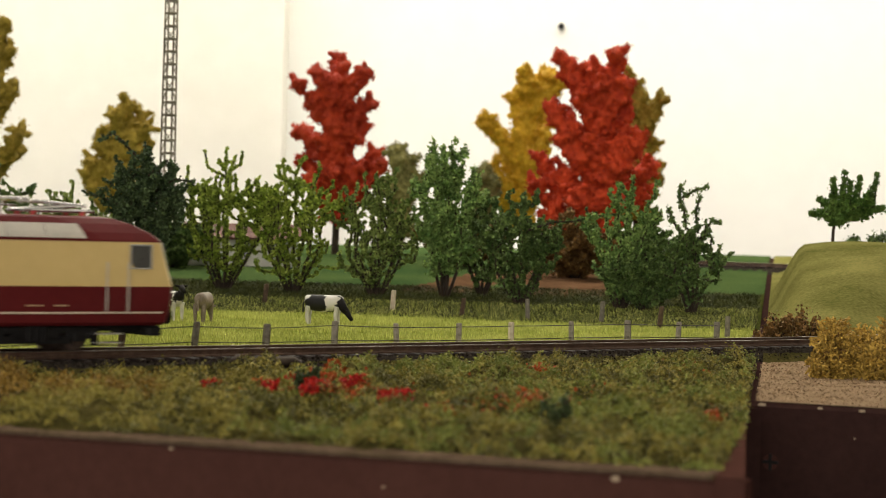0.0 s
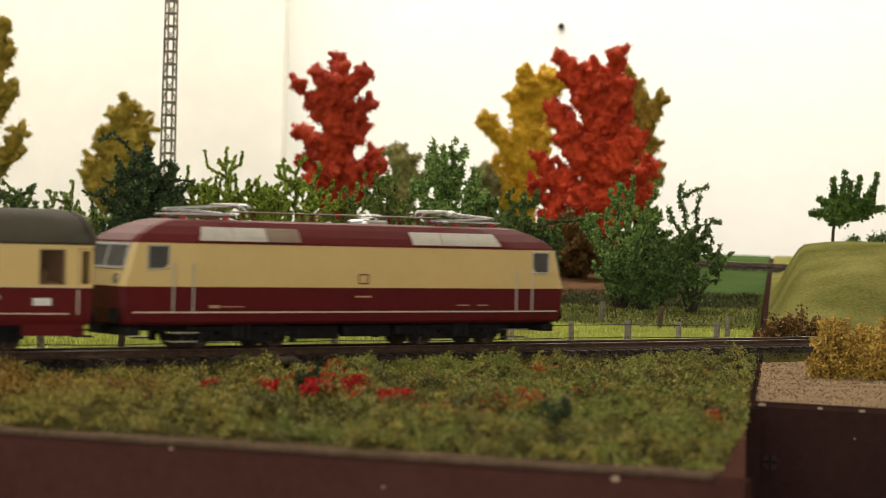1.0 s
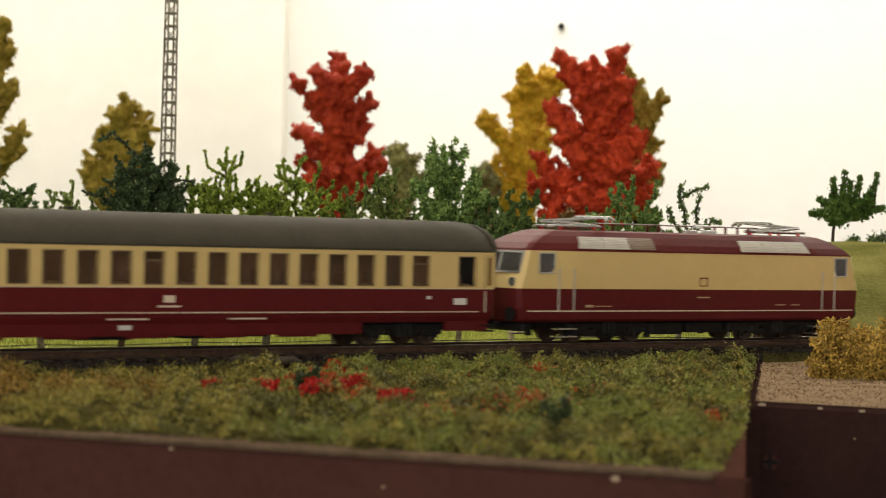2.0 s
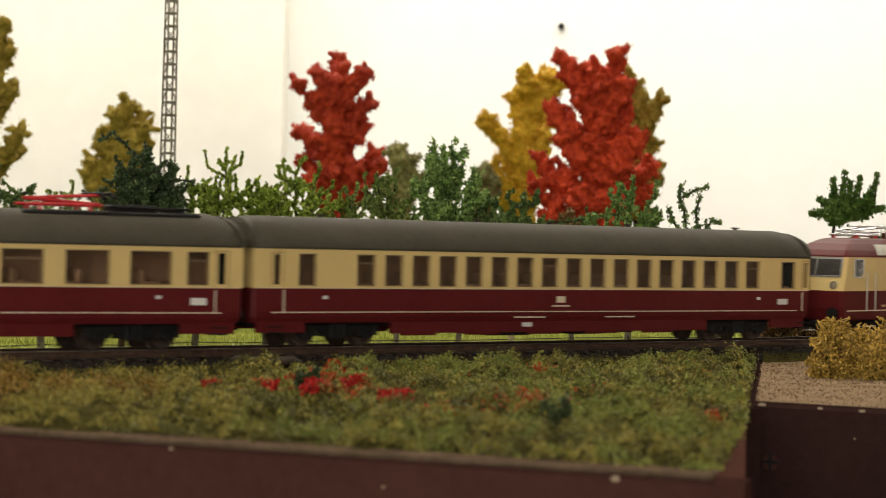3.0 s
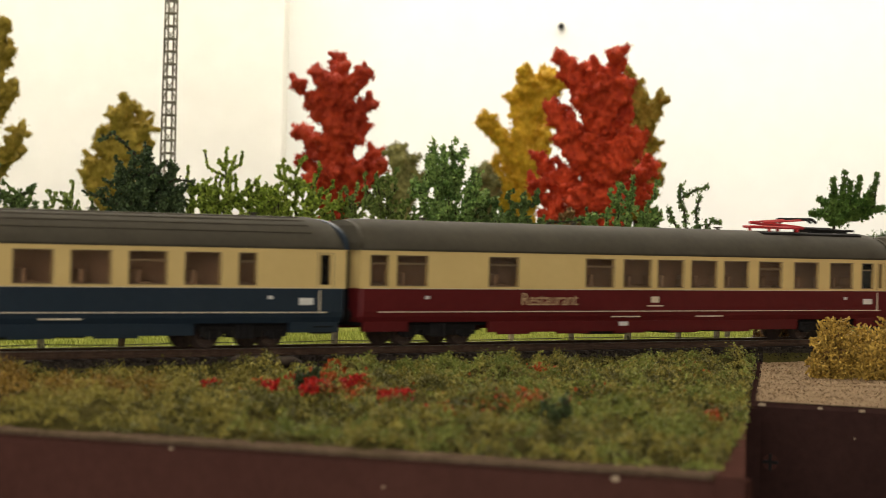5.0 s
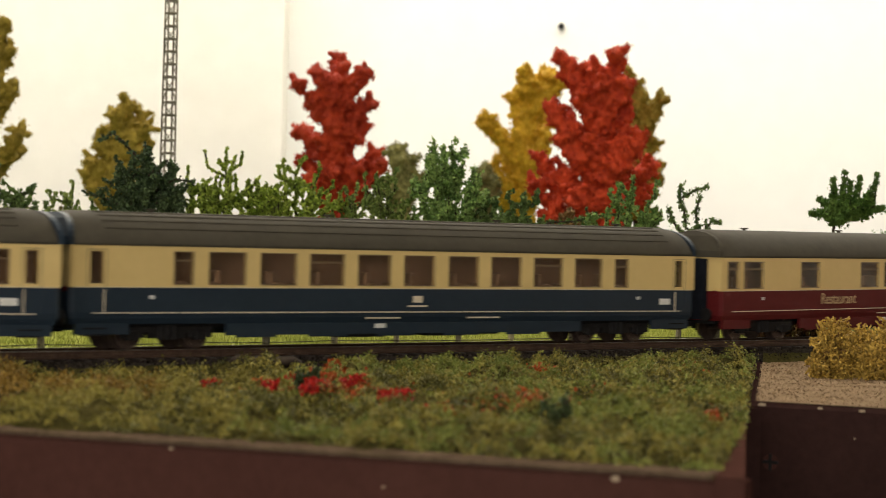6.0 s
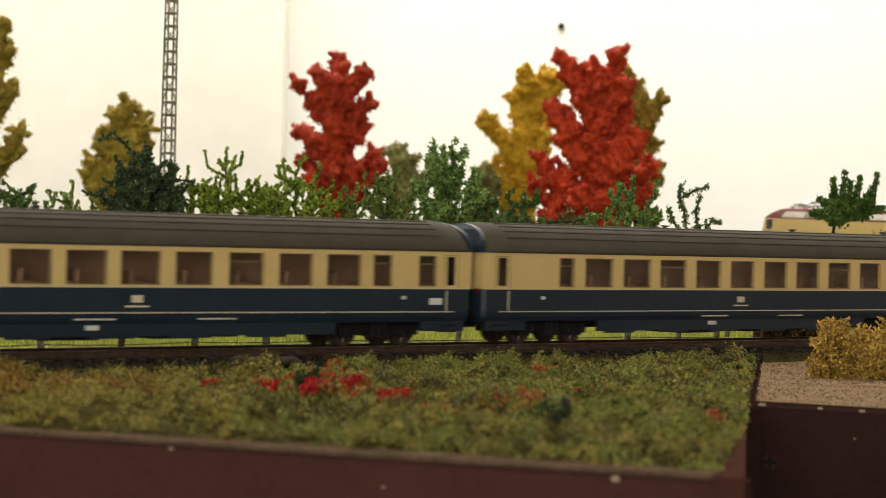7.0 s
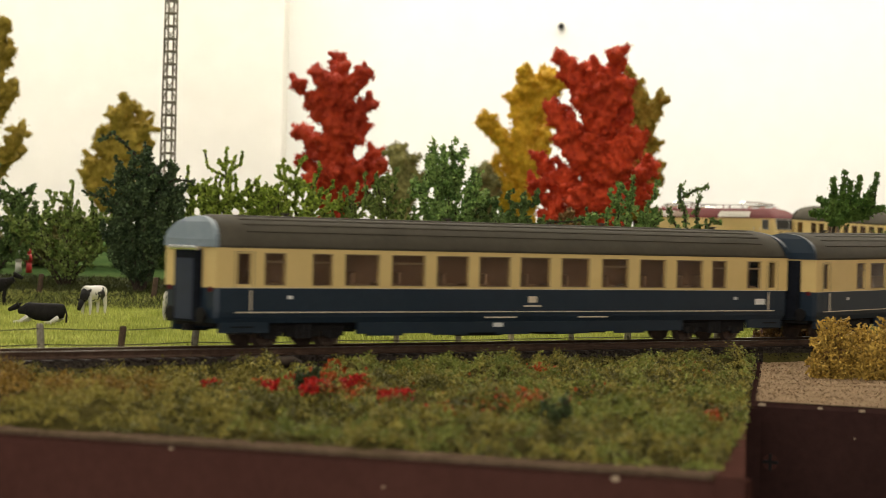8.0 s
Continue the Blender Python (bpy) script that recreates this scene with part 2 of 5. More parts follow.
def right_ground(P, Q):
    x_front = 0.0995 + P * 0.9
    y_front = np.vectorize(front_right)(np.minimum(x_front, 0.45))
    Y = y_front + Q * (2.45 - y_front)
    X = x_front + (1 - P) * (joint_x(Y) - joint_x(y_front)) + 0.0012 * (1 - P)
    return X, Y


def shade_edge(X, Y):
    """Where the meadow meets the band coloured dark for the shade under the bushes."""
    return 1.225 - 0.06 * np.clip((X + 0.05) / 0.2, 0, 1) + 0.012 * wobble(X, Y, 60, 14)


def zone_material(me, zones):
    """Gives faces of a ground mesh to further materials by where they lie."""
    for m, _ in zones:
        me.materials.append(m)
    c = np.zeros(len(me.polygons) * 3)
    me.polygons.foreach_get("center", c)
    c = c.reshape(-1, 3)
    ahead = (c[:, 0] + 0.0102) * -math.sin(HEADING) + (c[:, 1] - 0.8343) * math.cos(HEADING)
    idx = np.zeros(len(c), dtype=np.int32)
    for k, (_, rule) in enumerate(zones):
        idx[rule(c[:, 0], c[:, 1], ahead)] = k + 1
    me.polygons.foreach_set("material_index", idx)


xs = np.concatenate([np.linspace(-1.25, -0.36, 24)[:-1], np.linspace(-0.36, 0.0662, 190)])
qs = np.concatenate([np.linspace(0, 0.45, 300)[:-1], np.linspace(0.45, 1, 110)])
g_left, me_left = sheet("ground_meadow", xs, qs, left_ground, EARTH, "mossy green and brown model meadow ground", "ground")
zone_material(me_left, [(MEADOW_SOIL, lambda X, Y, a: (a > 0.012) & (Y < 1.33)), (FIELD, lambda X, Y, a: (a > 0.012) & (Y >= 1.33)), (SHADE_BAND, lambda X, Y, a: (a > 0.05) & (Y > shade_edge(X, Y)) & (Y < 1.47)), (DIRT, lambda X, Y, a: (a > 0.012) & (Y > 1.42) & (Y < 1.62) & (np.abs(X - 0.012 - (Y - 1.5) * 0.25) < 0.022)), (DIRT, lambda X, Y, a: (Y > 1.42) & (Y < 1.72) & (np.abs(X - 0.085) < 0.028))])
ps = np.concatenate([np.linspace(0, 0.35, 90)[:-1], np.linspace(0.35, 1, 24)])
qs2 = np.concatenate([np.linspace(0, 0.5, 150)[:-1], np.linspace(0.5, 1, 50)])
g_right, me_right = sheet("ground_hill", ps, qs2, right_ground, SAND, "sandy strip and pale olive model hill ground", "ground")
zone_material(me_right, [(HILL, lambda X, Y, a: (a > 0.012)), (EARTH, lambda X, Y, a: (a <= 0.012) & (a > -0.031))])

# module boards: fascias along the open edges, set under the ground's rim
BOT = -0.16


def fascia(name, pts, thick, top, material, label):
    """An upright board along the plan line pts, thickness to the left of its run."""
    sh = Shape()
    for (xa, ya), (xb, yb) in zip(pts[:-1], pts[1:]):
        h = math.atan2(yb - ya, xb - xa)
        nx, ny = -math.sin(h) * thick, math.cos(h) * thick
        c = 0.0012
        prof = [(0, BOT), (0, top - c), (c / thick, top), (1 - c / thick, top), (1, top - c), (1, BOT)]
        sh.loft([[(x + nx * u, y + ny * u, z) for u, z in prof] for x, y in ((xa, ya), (xb, yb))])
    return tagged(sh.part(name, material), label, "board", kind="structure")


fascia("front_board_left", [(-1.25, 0.502), (-0.288, 0.504), (-0.174, 0.5614), (0.0650, 0.4702)], 0.008, -0.0090, BOARD, "brown painted front board of the layout module, paint chipped at the top")
eb = Shape()
eb.loft([[(joint_x(y) + 0.0006 - w, y, BOT), (joint_x(y) - 0.0008, y, BOT), (joint_x(y) - 0.0008, y, -0.0084), (joint_x(y) + 0.0006 - w, y, -0.0082)]
         for y, w in ((0.4705, 0.0078), (0.50, 0.0058), (0.55, 0.0034), (0.62, 0.0016), (0.75, 0.0012), (0.90, 0.0012))])
tagged(eb.part("end_board_left", BOARD), "brown painted end board along the module joint", "board", kind="structure")
we = Shape()
we.loft([[(x, y, -0.0092), (x + 0.003, y + 0.009, -0.0092), (x + 0.003, y + 0.009, -0.0079), (x, y + 0.0006, -0.0081)] for x, y in [(x, 0.495 - x * 0.382) for x in (-0.172, -0.09, 0.0, 0.0585)]])
tagged(we.part("board_edge", DUSTY), "dusty worn top edge of the brown front board", "board", kind="structure")
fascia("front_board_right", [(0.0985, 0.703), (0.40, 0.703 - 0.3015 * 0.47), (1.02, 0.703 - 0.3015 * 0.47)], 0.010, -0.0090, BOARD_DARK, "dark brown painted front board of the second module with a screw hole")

fascia("back_board", [(0.995, 2.448), (-1.25, 2.448)], 0.012, 0.020, BOARD, "brown painted back board of the layout")
fascia("side_board_left", [(-1.25, 2.44), (-1.25, 0.49)], 0.012, -0.0120, BOARD, "brown painted side board of the layout")
fascia("side_board_right", [(1.0, 0.575), (1.0, 2.44)], 0.012, -0.0120, BOARD, "brown painted side board of the layout")
for lx, ly in ((-1.20, 0.53), (-1.20, 2.40), (-0.20, 0.60), (-0.20, 2.40), (0.95, 0.62), (0.95, 2.40)):
    leg = Shape().box(lx - 0.022, lx + 0.022, ly - 0.022, ly + 0.022, -1.02, BOT + 0.03, 0.003)
    tagged(leg.part("table_leg", CHIP), "square bare wooden leg under the layout", "table leg", "legs of the layout table")

# added dark filler, just under the ground: blocks light through the joint's shaded gap
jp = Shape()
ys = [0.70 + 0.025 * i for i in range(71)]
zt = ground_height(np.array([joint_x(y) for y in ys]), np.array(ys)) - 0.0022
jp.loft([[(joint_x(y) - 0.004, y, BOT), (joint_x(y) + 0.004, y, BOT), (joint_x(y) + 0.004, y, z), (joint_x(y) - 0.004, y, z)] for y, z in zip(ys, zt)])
tagged(jp.part("joint_filler", BOARD_DARK), "dark filler added in the module joint to keep the gap dark", "board", kind="structure")

# ---- track ----
track = thing("railway_track", "single model railway track, rusty rails on dark sleepers", "railway track")


def rail(side):
    sh = Shape()
    rings = []
    n = int((S_MAX - 0.06 - S_MIN) / 0.010)
    for i in range(n + 1):
        s = S_MIN + 0.01 + i * 0.010
        ring = []
        for o, u in ((-.0011, -.0026), (-.0011, -.0022), (-.0004, -.0018), (-.0004, -.0009), (-.0006, -.0006), (-.0006, -.0001),
                     (.0006, -.0001), (.0006, -.0006), (.0004, -.0009), (.0004, -.0018), (.0011, -.0022), (.0011, -.0026)):
            p, _ = on_line(s, side + o, u)
            ring.append(p)
        rings.append(ring)
    sh.loft(rings)
    ob = sh.part("rail", RAIL, track)
    top = Shape()
    top.loft([[on_line(S_MIN + 0.01 + i * 0.010, side + o, u)[0] for o, u in ((-.00045, -.0001), (-.0004, 0.0), (.0004, 0.0), (.00045, -.0001))] for i in range(n + 1)])
    top.part("rail_head", RAILTOP, ob, "worn bright running surface")


rail(0.0088)
rail(-0.0088)
sl = Shape().box(-0.0014, 0.0014, -0.0155, 0.0155, -0.0046, -0.0026, 0.0003).mesh("sleeper", SLEEPER)
for i in range(95):
    p, h = on_line(-0.24 + i * 0.0070)
    hang("sleeper", sl, track, at=pose(p.x, p.y, p.z, 0, 0, math.degrees(h)))
rest = Shape()
for s0, n in ((-1.7, 207), (0.425, 180)):
    for i in range(n):
        p, h = on_line(s0 + i * 0.0070)
        q = Shape().box(-0.0014, 0.0014, -0.0155, 0.0155, -0.0046, -0.0026)
        m = pose(p.x, p.y, p.z, 0, 0, math.degrees(h))
        rest.add([m @ Vector(v) for v in q.v], q.f)
tagged(rest.part("sleeper_row", SLEEPER, track), kind="stuff")
bal = Shape()
rings = []
for i in range(int((S_MAX - S_MIN - 0.03) / 0.008)):
    s = S_MIN + 0.01 + i * 0.008
    rings.append([on_line(s, o + 0.0005 * math.sin(s * 900 + o * 500), u + 0.0003 * math.sin(s * 700 + o * 900))[0] for o, u in
                  ((-.026, -.0085), (-.022, -.0062), (-.0175, -.0038), (-.010, -.0034), (.010, -.0034), (.0175, -.0038), (.022, -.0062), (.026, -.0085))])
bal.loft(rings)
tagged(bal.part("ballast", BALLAST), "dark stone ballast bed under the track", "ballast", kind="stuff")

# ---- the train ----
MM = 0.001


def outline(L, W, z, cut=4.0, taper=0.0, tl=22.0):
    """Plan outline of a vehicle body at one height, in mm: half length, half width, corner cut, narrowing towards the ends."""
    w = W - taper
    pts = [(L, -(w - cut)), (L, w - cut), (L - cut, w), (L - tl, W), (-(L - tl), W), (-(L - cut), w), (-L, w - cut), (-L, -(w - cut)), (-(L - cut), -w), (-(L - tl), -W), (L - tl, -W), (L - cut, -w)]
    return [(x * MM, y * MM, z * MM) for x, y in pts]


def shell(levels, **kw):
    return Shape().loft([outline(L, W, z, **kw) for z, L, W in levels])


def mbox(sh, x0, x1, y0, y1, z0, z1, c=0.0):
    return sh.box(x0 * MM, x1 * MM, y0 * MM, y1 * MM, z0 * MM, z1 * MM, c * MM)


def wheelset_mesh():
    sh = Shape()
    for side in (-1, 1):
        y = side * 7.4
        prof = [(y - side * 1.2, 5.2), (y - side * 1.2, 6.0), (y - side * 0.6, 6.0), (y - side * 0.5, 5.3), (y + side * 1.5, 5.1), (y + side * 1.5, 4.1), (y + side * 1.0, 3.9), (y + side * 1.0, 1.4)]
        rings = [[(r * MM * math.cos(t), yy * MM, r * MM * math.sin(t)) for t in [2 * math.pi * i / 18 for i in range(18)]] for yy, r in prof]
        sh.loft(rings)
    sh.tube((0, -0.0085, 0), (0, 0.0085, 0), 0.0011, n=8)
    for side in (-1, 1):
        for k in range(4):
            a = k * math.pi / 2
            sh.tube((0.0018 * math.cos(a), side * 0.00905, 0.0018 * math.sin(a)), (0.0036 * math.cos(a), side * 0.00905, 0.0036 * math.sin(a)), 0.0005, n=4)
    return sh.mesh("wheelset", WHEEL)


WHEELS = wheelset_mesh()


def bogie_mesh(wb, heavy):
    sh = Shape()
    for side in (-1, 1):
        y0, y1 = sorted((side * 10.2, side * 12.4))
        mbox(sh, -wb - 5, wb + 5, y0, y1, 6.0, 8.2, 0.4)
        mbox(sh, -wb * 0.55, wb * 0.55, y0, y1, 4.0, 6.0)
        for x in (-wb, wb):
            mbox(sh, x - 2.4, x + 2.4, y0 - 0.3, y1 + 0.3, 3.4, 7.0, 0.5)
            sh.tube(((x - 3.6) * MM, side * 0.0117, 0.0042), ((x - 3.6) * MM, side * 0.0117, 0.0075), 0.0011, n=7)
            sh.tube(((x + 3.6) * MM, side * 0.0117, 0.0042), ((x + 3.6) * MM, side * 0.0117, 0.0075), 0.0011, n=7)
        for x in (-2.6, 0, 2.6):
            sh.tube((x * MM, side * 0.0124, 0.0035), (x * MM, side * 0.0124, 0.0085), 0.0012, n=7)
        if heavy:
            mbox(sh, -wb + 3, wb - 3, y0, y1 + 0.8 * side if side > 0 else y1, 2.6, 5.2, 0.4)
            mbox(sh, wb + 5, wb + 7, y0, y1, 2.0, 7.5)
            mbox(sh, -wb - 7, -wb - 5, y0, y1, 2.0, 7.5)
    mbox(sh, -4, 4, -10.2, 10.2, 6.2, 8.4)
    return sh.mesh("bogie_frame", BLACK)


BOGIE_COACH, BOGIE_LOCO = bogie_mesh(13.5, False), bogie_mesh(16.0, True)
SPINNING = []   # wheelsets and where they sit in their bogie
TURNING = []    # bogies: object, vehicle key, distance from the vehicle's middle


def add_bogies(car, key, pivot, me, wb):
    for x in (pivot, -pivot):
        bogie = hang("bogie", me, car, "black bogie with brown wheels", at=pose(x * MM, 0, 0))
        TURNING.append((bogie, key, x * MM))
        for w in (wb, -wb):
            ws = hang("wheelset", WHEELS, bogie, at=pose(w * MM, 0, 0.0052))
            SPINNING.append((ws, w * MM))


def buffers(car, L, z=11.5):
    for e in (-1, 1):
        for y in (-9.8, 9.8):
            sh = Shape()
            sh.tube(((L - 1) * MM * e, y * MM, z * MM), ((L + 2.6) * MM * e, y * MM, z * MM), 0.0013, n=8)
            sh.tube(((L + 2.6) * MM * e, y * MM, z * MM), ((L + 3.4) * MM * e, y * MM, z * MM), 0.0028, n=10)
            sh.part("buffer", BLACK, car)
        sh = Shape()
        mbox(sh, min(e * L, e * (L + 3.2)), max(e * L, e * (L + 3.2)), -1.6, 1.6, 6.2, 8.2, 0.3)
        sh.part("coupling", BLACK, car)


def pantograph(car, x, z, paint, flip=1):
    """A folded two-arm pantograph on its insulators."""
    sh = Shape()
    for dx in (-9, 9):
        for dy in (-5.5, 5.5):
            sh.tube(((x + dx) * MM, dy * MM, z * MM), ((x + dx) * MM, dy * MM, (z + 2.2) * MM), 0.0008, n=6)
    ins = sh.part("insulator", REDP, car)
    sh = Shape()
    for dy in (-5.5, 5.5):
        sh.tube(((x - 13) * MM, dy * MM, (z + 2.3) * MM), ((x + 13) * MM, dy * MM, (z + 2.3) * MM), 0.0006, n=5)
    for dx in (-9, 0, 9):
        sh.tube(((x + dx) * MM, -0.0055, (z + 2.3) * MM), ((x + dx) * MM, 0.0055, (z + 2.3) * MM), 0.0007, n=5)
    pan = sh.part("pantograph", paint, car, "folded pantograph on its base frame")
    for dy in (-5.5, 5.5):
        lo = Shape().tube(((x - 12 * flip) * MM, dy * MM, (z + 2.6) * MM), ((x + 11 * flip) * MM, dy * 0.7 * MM, (z + 4.2) * MM), 0.0006, n=5)
        lo.part("lower_arm", paint, pan)
        up = Shape().tube(((x + 11 * flip) * MM, dy * 0.7 * MM, (z + 4.3) * MM), ((x - 14 * flip) * MM, dy * 0.9 * MM, (z + 5.8) * MM), 0.0005, n=5)
        up.part("upper_arm", paint, pan)
    for dx in (-15.5, -12):
        sh = Shape()
        pts = [(-10.5, z + 4.6), (-8, z + 6.1), (8, z + 6.1), (10.5, z + 4.6)]
        for (ya, za), (yb, zb) in zip(pts[:-1], pts[1:]):
            sh.tube(((x + dx * flip) * MM, ya * MM, za * MM), ((x + dx * flip) * MM, yb * MM, zb * MM), 0.0007, n=5)
        sh.part("collector_strip", STEEL if paint is STEEL else BLACK, pan)


def frame_ring(sh, x0, x1, z0, z1, y, out, w=0.45, bar=False):
    """A thin frame round an opening on the side y, standing proud by out towards the outside."""
    ya, yb = sorted((y, y + out))
    mbox(sh, x0 - w, x1 + w, ya, yb, z1, z1 + w)
    mbox(sh, x0 - w, x1 + w, ya, yb, z0 - w, z0)
    mbox(sh, x0 - w, x0, ya, yb, z0, z1)
    mbox(sh, x1, x1 + w, ya, yb, z0, z1)
    if bar:
        zb = z1 - (z1 - z0) * 0.26
        mbox(sh, x0, x1, ya, yb, zb - 0.3, zb + 0.3)


def coach(label, key, L, lower, panes, doors, roof_ribs=False, group="train of model coaches"):
    """A passenger coach. panes: (x0, x1, has an opening top light); doors: x of the door leaf's window; L: half length in mm."""
    car = thing("passenger_coach", label, "coach", group)
    W = 16.2
    zb, zw, ze = 9.0, 21.2, 35.0
    shell([(zb, L - 1, W - 1.0), (zb + 2, L, W - 0.3), (13.0, L, W), (zw, L, W)], cut=1.2, tl=16).part("lower_body", lower, car)
    # cream window band with real openings
    z0, z1 = 22.5, 33.1
    panes = [(a - 0.35, b + 0.35, o) for a, b, o in panes]
    holes = sorted([(a, b, True) for a, b, _ in panes] + [(a, b, False) for a, b in doors])
    for side in (-1, 1):
        sh = Shape()
        ya, yb = sorted((side * W, side * (W - 1.0)))
        mbox(sh, -L + 1, L - 1, ya, yb, zw, z0)
        mbox(sh, -L + 1, L - 1, ya, yb, z1, ze)
        x = -L + 1
        for a, b, _ in holes:
            mbox(sh, x, a, ya, yb, z0, z1)
            x = b
        mbox(sh, x, L - 1, ya, yb, z0, z1)
        sh.part("window_band", CREAM, car, "cream lacquered side band")
        for a, b, bar in panes:
            sh = Shape()
            frame_ring(sh, a, b, z0, z1, side * W, side * 0.18, 0.35, bar)
            win = sh.part("window", FRAME, car)
            gl = Shape()
            yc = side * (W - 0.45)
            mbox(gl, a, b, yc - 0.12, yc + 0.12, z0, z1)
            gl.part("pane", GLASS, win).visible_shadow = False
        for a, b in doors:
            sh = Shape()
            frame_ring(sh, a - 1.1, b + 1.1, 10.5, 33.6, side * W, side * 0.10, 0.16)
            door = sh.part("door_seam", lower, car)
            gl = Shape()
            yc = side * (W - 0.6)
            mbox(gl, a, b, yc - 0.12, yc + 0.12, z0, z1)
            gl.part("door_pane", GLASS, door).visible_shadow = False
            hr = Shape()
            far = 2.6 if a > 0 else -2.6
            mid = (a + b) / 2 - far
            hr.tube((mid * MM, side * (W + 0.5) * MM, 0.0126), (mid * MM, side * (W + 0.5) * MM, 0.0206), 0.00026, n=5)
            hr.part("handrail", STRIPE, door)
            st = Shape()
            ya2, yb2 = sorted((side * 12.0, side * 15.6))
            mbox(st, a - 1.8, b + 1.8, ya2, yb2, 5.2, 5.8)
            mbox(st, a - 1.8, b + 1.8, ya2, yb2 - 0.8, 7.4, 7.9)
            st.part("step", BLACK, door)
        sh = Shape()
        ya, yb = sorted((side * W, side * (W + 0.12)))
        mbox(sh, -L + 8, L - 8, ya, yb, 12.6, 12.95)
        sh.part("trim_line", STRIPE, car, "thin ivory line")
        sh = Shape()
        ya, yb = sorted((side * W, side * (W + 0.10)))
        mbox(sh, -L + 1, L - 1, ya, yb, zw - 0.02, zw + 0.2)
        sh.part("waist_line", STRIPE, car)
        # skirt between the bogies
        sk = Shape()
        ya, yb = sorted((side * (W - 0.9), side * (W - 2.2)))
        mbox(sk, -L + 62, L - 62, ya, yb, 4.9, zb)
        for x0 in range(int(-L + 66), int(L - 80), 31):
            mbox(sk, x0, x0 + 17, min(ya, yb) + 0.3, max(ya, yb) - 0.3, 4.1, 4.9)
        sk.part("skirt", lower, car)
        # printed panels and markings, too small to read
        for xa, xb, za, zb2, m in ((-2.2, 2.2, 16.2, 18.6, STRIPE), (-4.5, 4.5, 14.6, 15.2, STRIPE), (-24, -8, 10.4, 10.9, STRIPE), (24, 40, 10.4, 10.9, STRIPE),
                                   (-19, -14, 7.0, 8.6, WHITE), (L - 20, L - 14, 15.4, 17.8, WHITE), (L - 33, L - 31, 17.4, 18.6, WHITE), (-L + 30, -L + 32, 17.4, 18.6, WHITE)):
            sh = Shape()
            yy = side * (W if za > 10 else W - 0.9)
            ya, yb = sorted((yy, yy + side * 0.09))
            mbox(sh, xa * (-side), xb * (-side), ya, yb, za, zb2) if xa * (-side) < xb * (-side) else mbox(sh, xb * (-side), xa * (-side), ya, yb, za, zb2)
            sh.part("marking", m, car)
    # end walls
    for e in (-1, 1):
        sh = Shape()
        xa, xb = sorted((e * (L - 1), e * L))
        for y in (-1, 1):
            ya, yb = sorted((y * 7.4, y * (W - 0.2)))
            mbox(sh, xa, xb, ya, yb, zw, ze)
        mbox(sh, xa, xb, -7.4, 7.4, 33.0, ze)
        sh.part("end_wall", CREAM, car)
        bel = Shape()
        for k in range(4):
            w = (7.2 if k % 2 == 0 else 6.6) + (0.0 if key == "last" and e < 0 else 1.8)
            xa, xb = sorted((e * (L - 0.6 + k * 0.75), e * (L + 0.15 + k * 0.75)))
            mbox(bel, xa, xb, -w, w, 9.4, 34.4 if k % 2 == 0 else 33.8)
        es = Shape()
        xa, xb = sorted((e * (L - 23), e * (L - 2.5)))
        for y in (-1, 1):
            ya, yb = sorted((y * (W - 2.4), y * (W - 0.9)))
            mbox(es, xa, xb, ya, yb, 5.6, zb + 0.4)
        es.part("end_skirt", lower, car)
        g = bel.part("gangway_bellows", RUBBER, car, "dark rubber gangway bellows")
        if key == "last" and e < 0:
            dp = Shape()
            xa, xb = sorted((e * (L + 2.4), e * (L + 2.7)))
            mbox(dp, xa, xb, -5.4, 5.4, 10.0, 31.0)
            dp.part("gangway_door", mat_door(), g, "dark blue gangway door")
            hd = Shape()
            hd.tube((e * (L + 3.0) * MM, -0.0088, 0.0346), (e * (L + 3.0) * MM, 0.0088, 0.0346), 0.0009, n=8)
            hd.part("rain_strip", STEEL, g)
        for y in (-12.8, 12.8):
            lt = Shape()
            lt.tube((e * (L - 0.2) * MM, y * MM, 0.0206), (e * (L + 0.6) * MM, y * MM, 0.0206), 0.0010, n=8)
            lt.part("tail_lamp", RED, car)
    # roof: rings that draw in towards the crown and the ends
    prof = [(35.0, 0.0, 16.35), (36.0, 0.2, 16.2), (38.8, 0.8, 15.0), (41.8, 1.8, 12.9), (44.0, 3.2, 10.2), (45.5, 5.2, 7.0), (46.4, 8.0, 3.2)]
    sh = shell([(z, L - d, w) for z, d, w in prof], cut=1.4, tl=14)
    roof = sh.part("roof", ROOF, car, "grey-brown arched roof")
    roof.data.polygons.foreach_set("use_smooth", [len(p.vertices) == 4 for p in roof.data.polygons])
    for e in (-1, 1):
        ends = Shape()
        ts = [math.pi * k / 18 for k in range(19)]
        pts = [(-15.9 * math.cos(t), 35.1 + 10.7 * math.sin(t) ** 0.8) for t in ts]
        ring = lambda dx: [(e * (L - 3.4 * math.sin(t) ** 2 + dx) * MM, y * MM, z * MM) for (y, z), t in zip(pts, ts)]
        ends.loft([ring(-1.0), ring(1.0)])
        ends.part("roof_end", GREYB if key == "last" and e < 0 else BLUE if lower is BLUE else ROOF, roof)
    if roof_ribs:
        for y in (-13.6, -11.2, -8.4, -5.2, 5.2, 8.4, 11.2, 13.6):
            z = float(np.interp(abs(y), [3.2, 7.0, 10.2, 12.9, 15.0, 16.2], [46.4, 45.5, 44.0, 41.8, 38.8, 35.8]))
            rb = Shape()
            rb.tube(((-L + 14) * MM, y * MM, z * MM), ((L - 14) * MM, y * MM, z * MM), 0.00035, n=5)
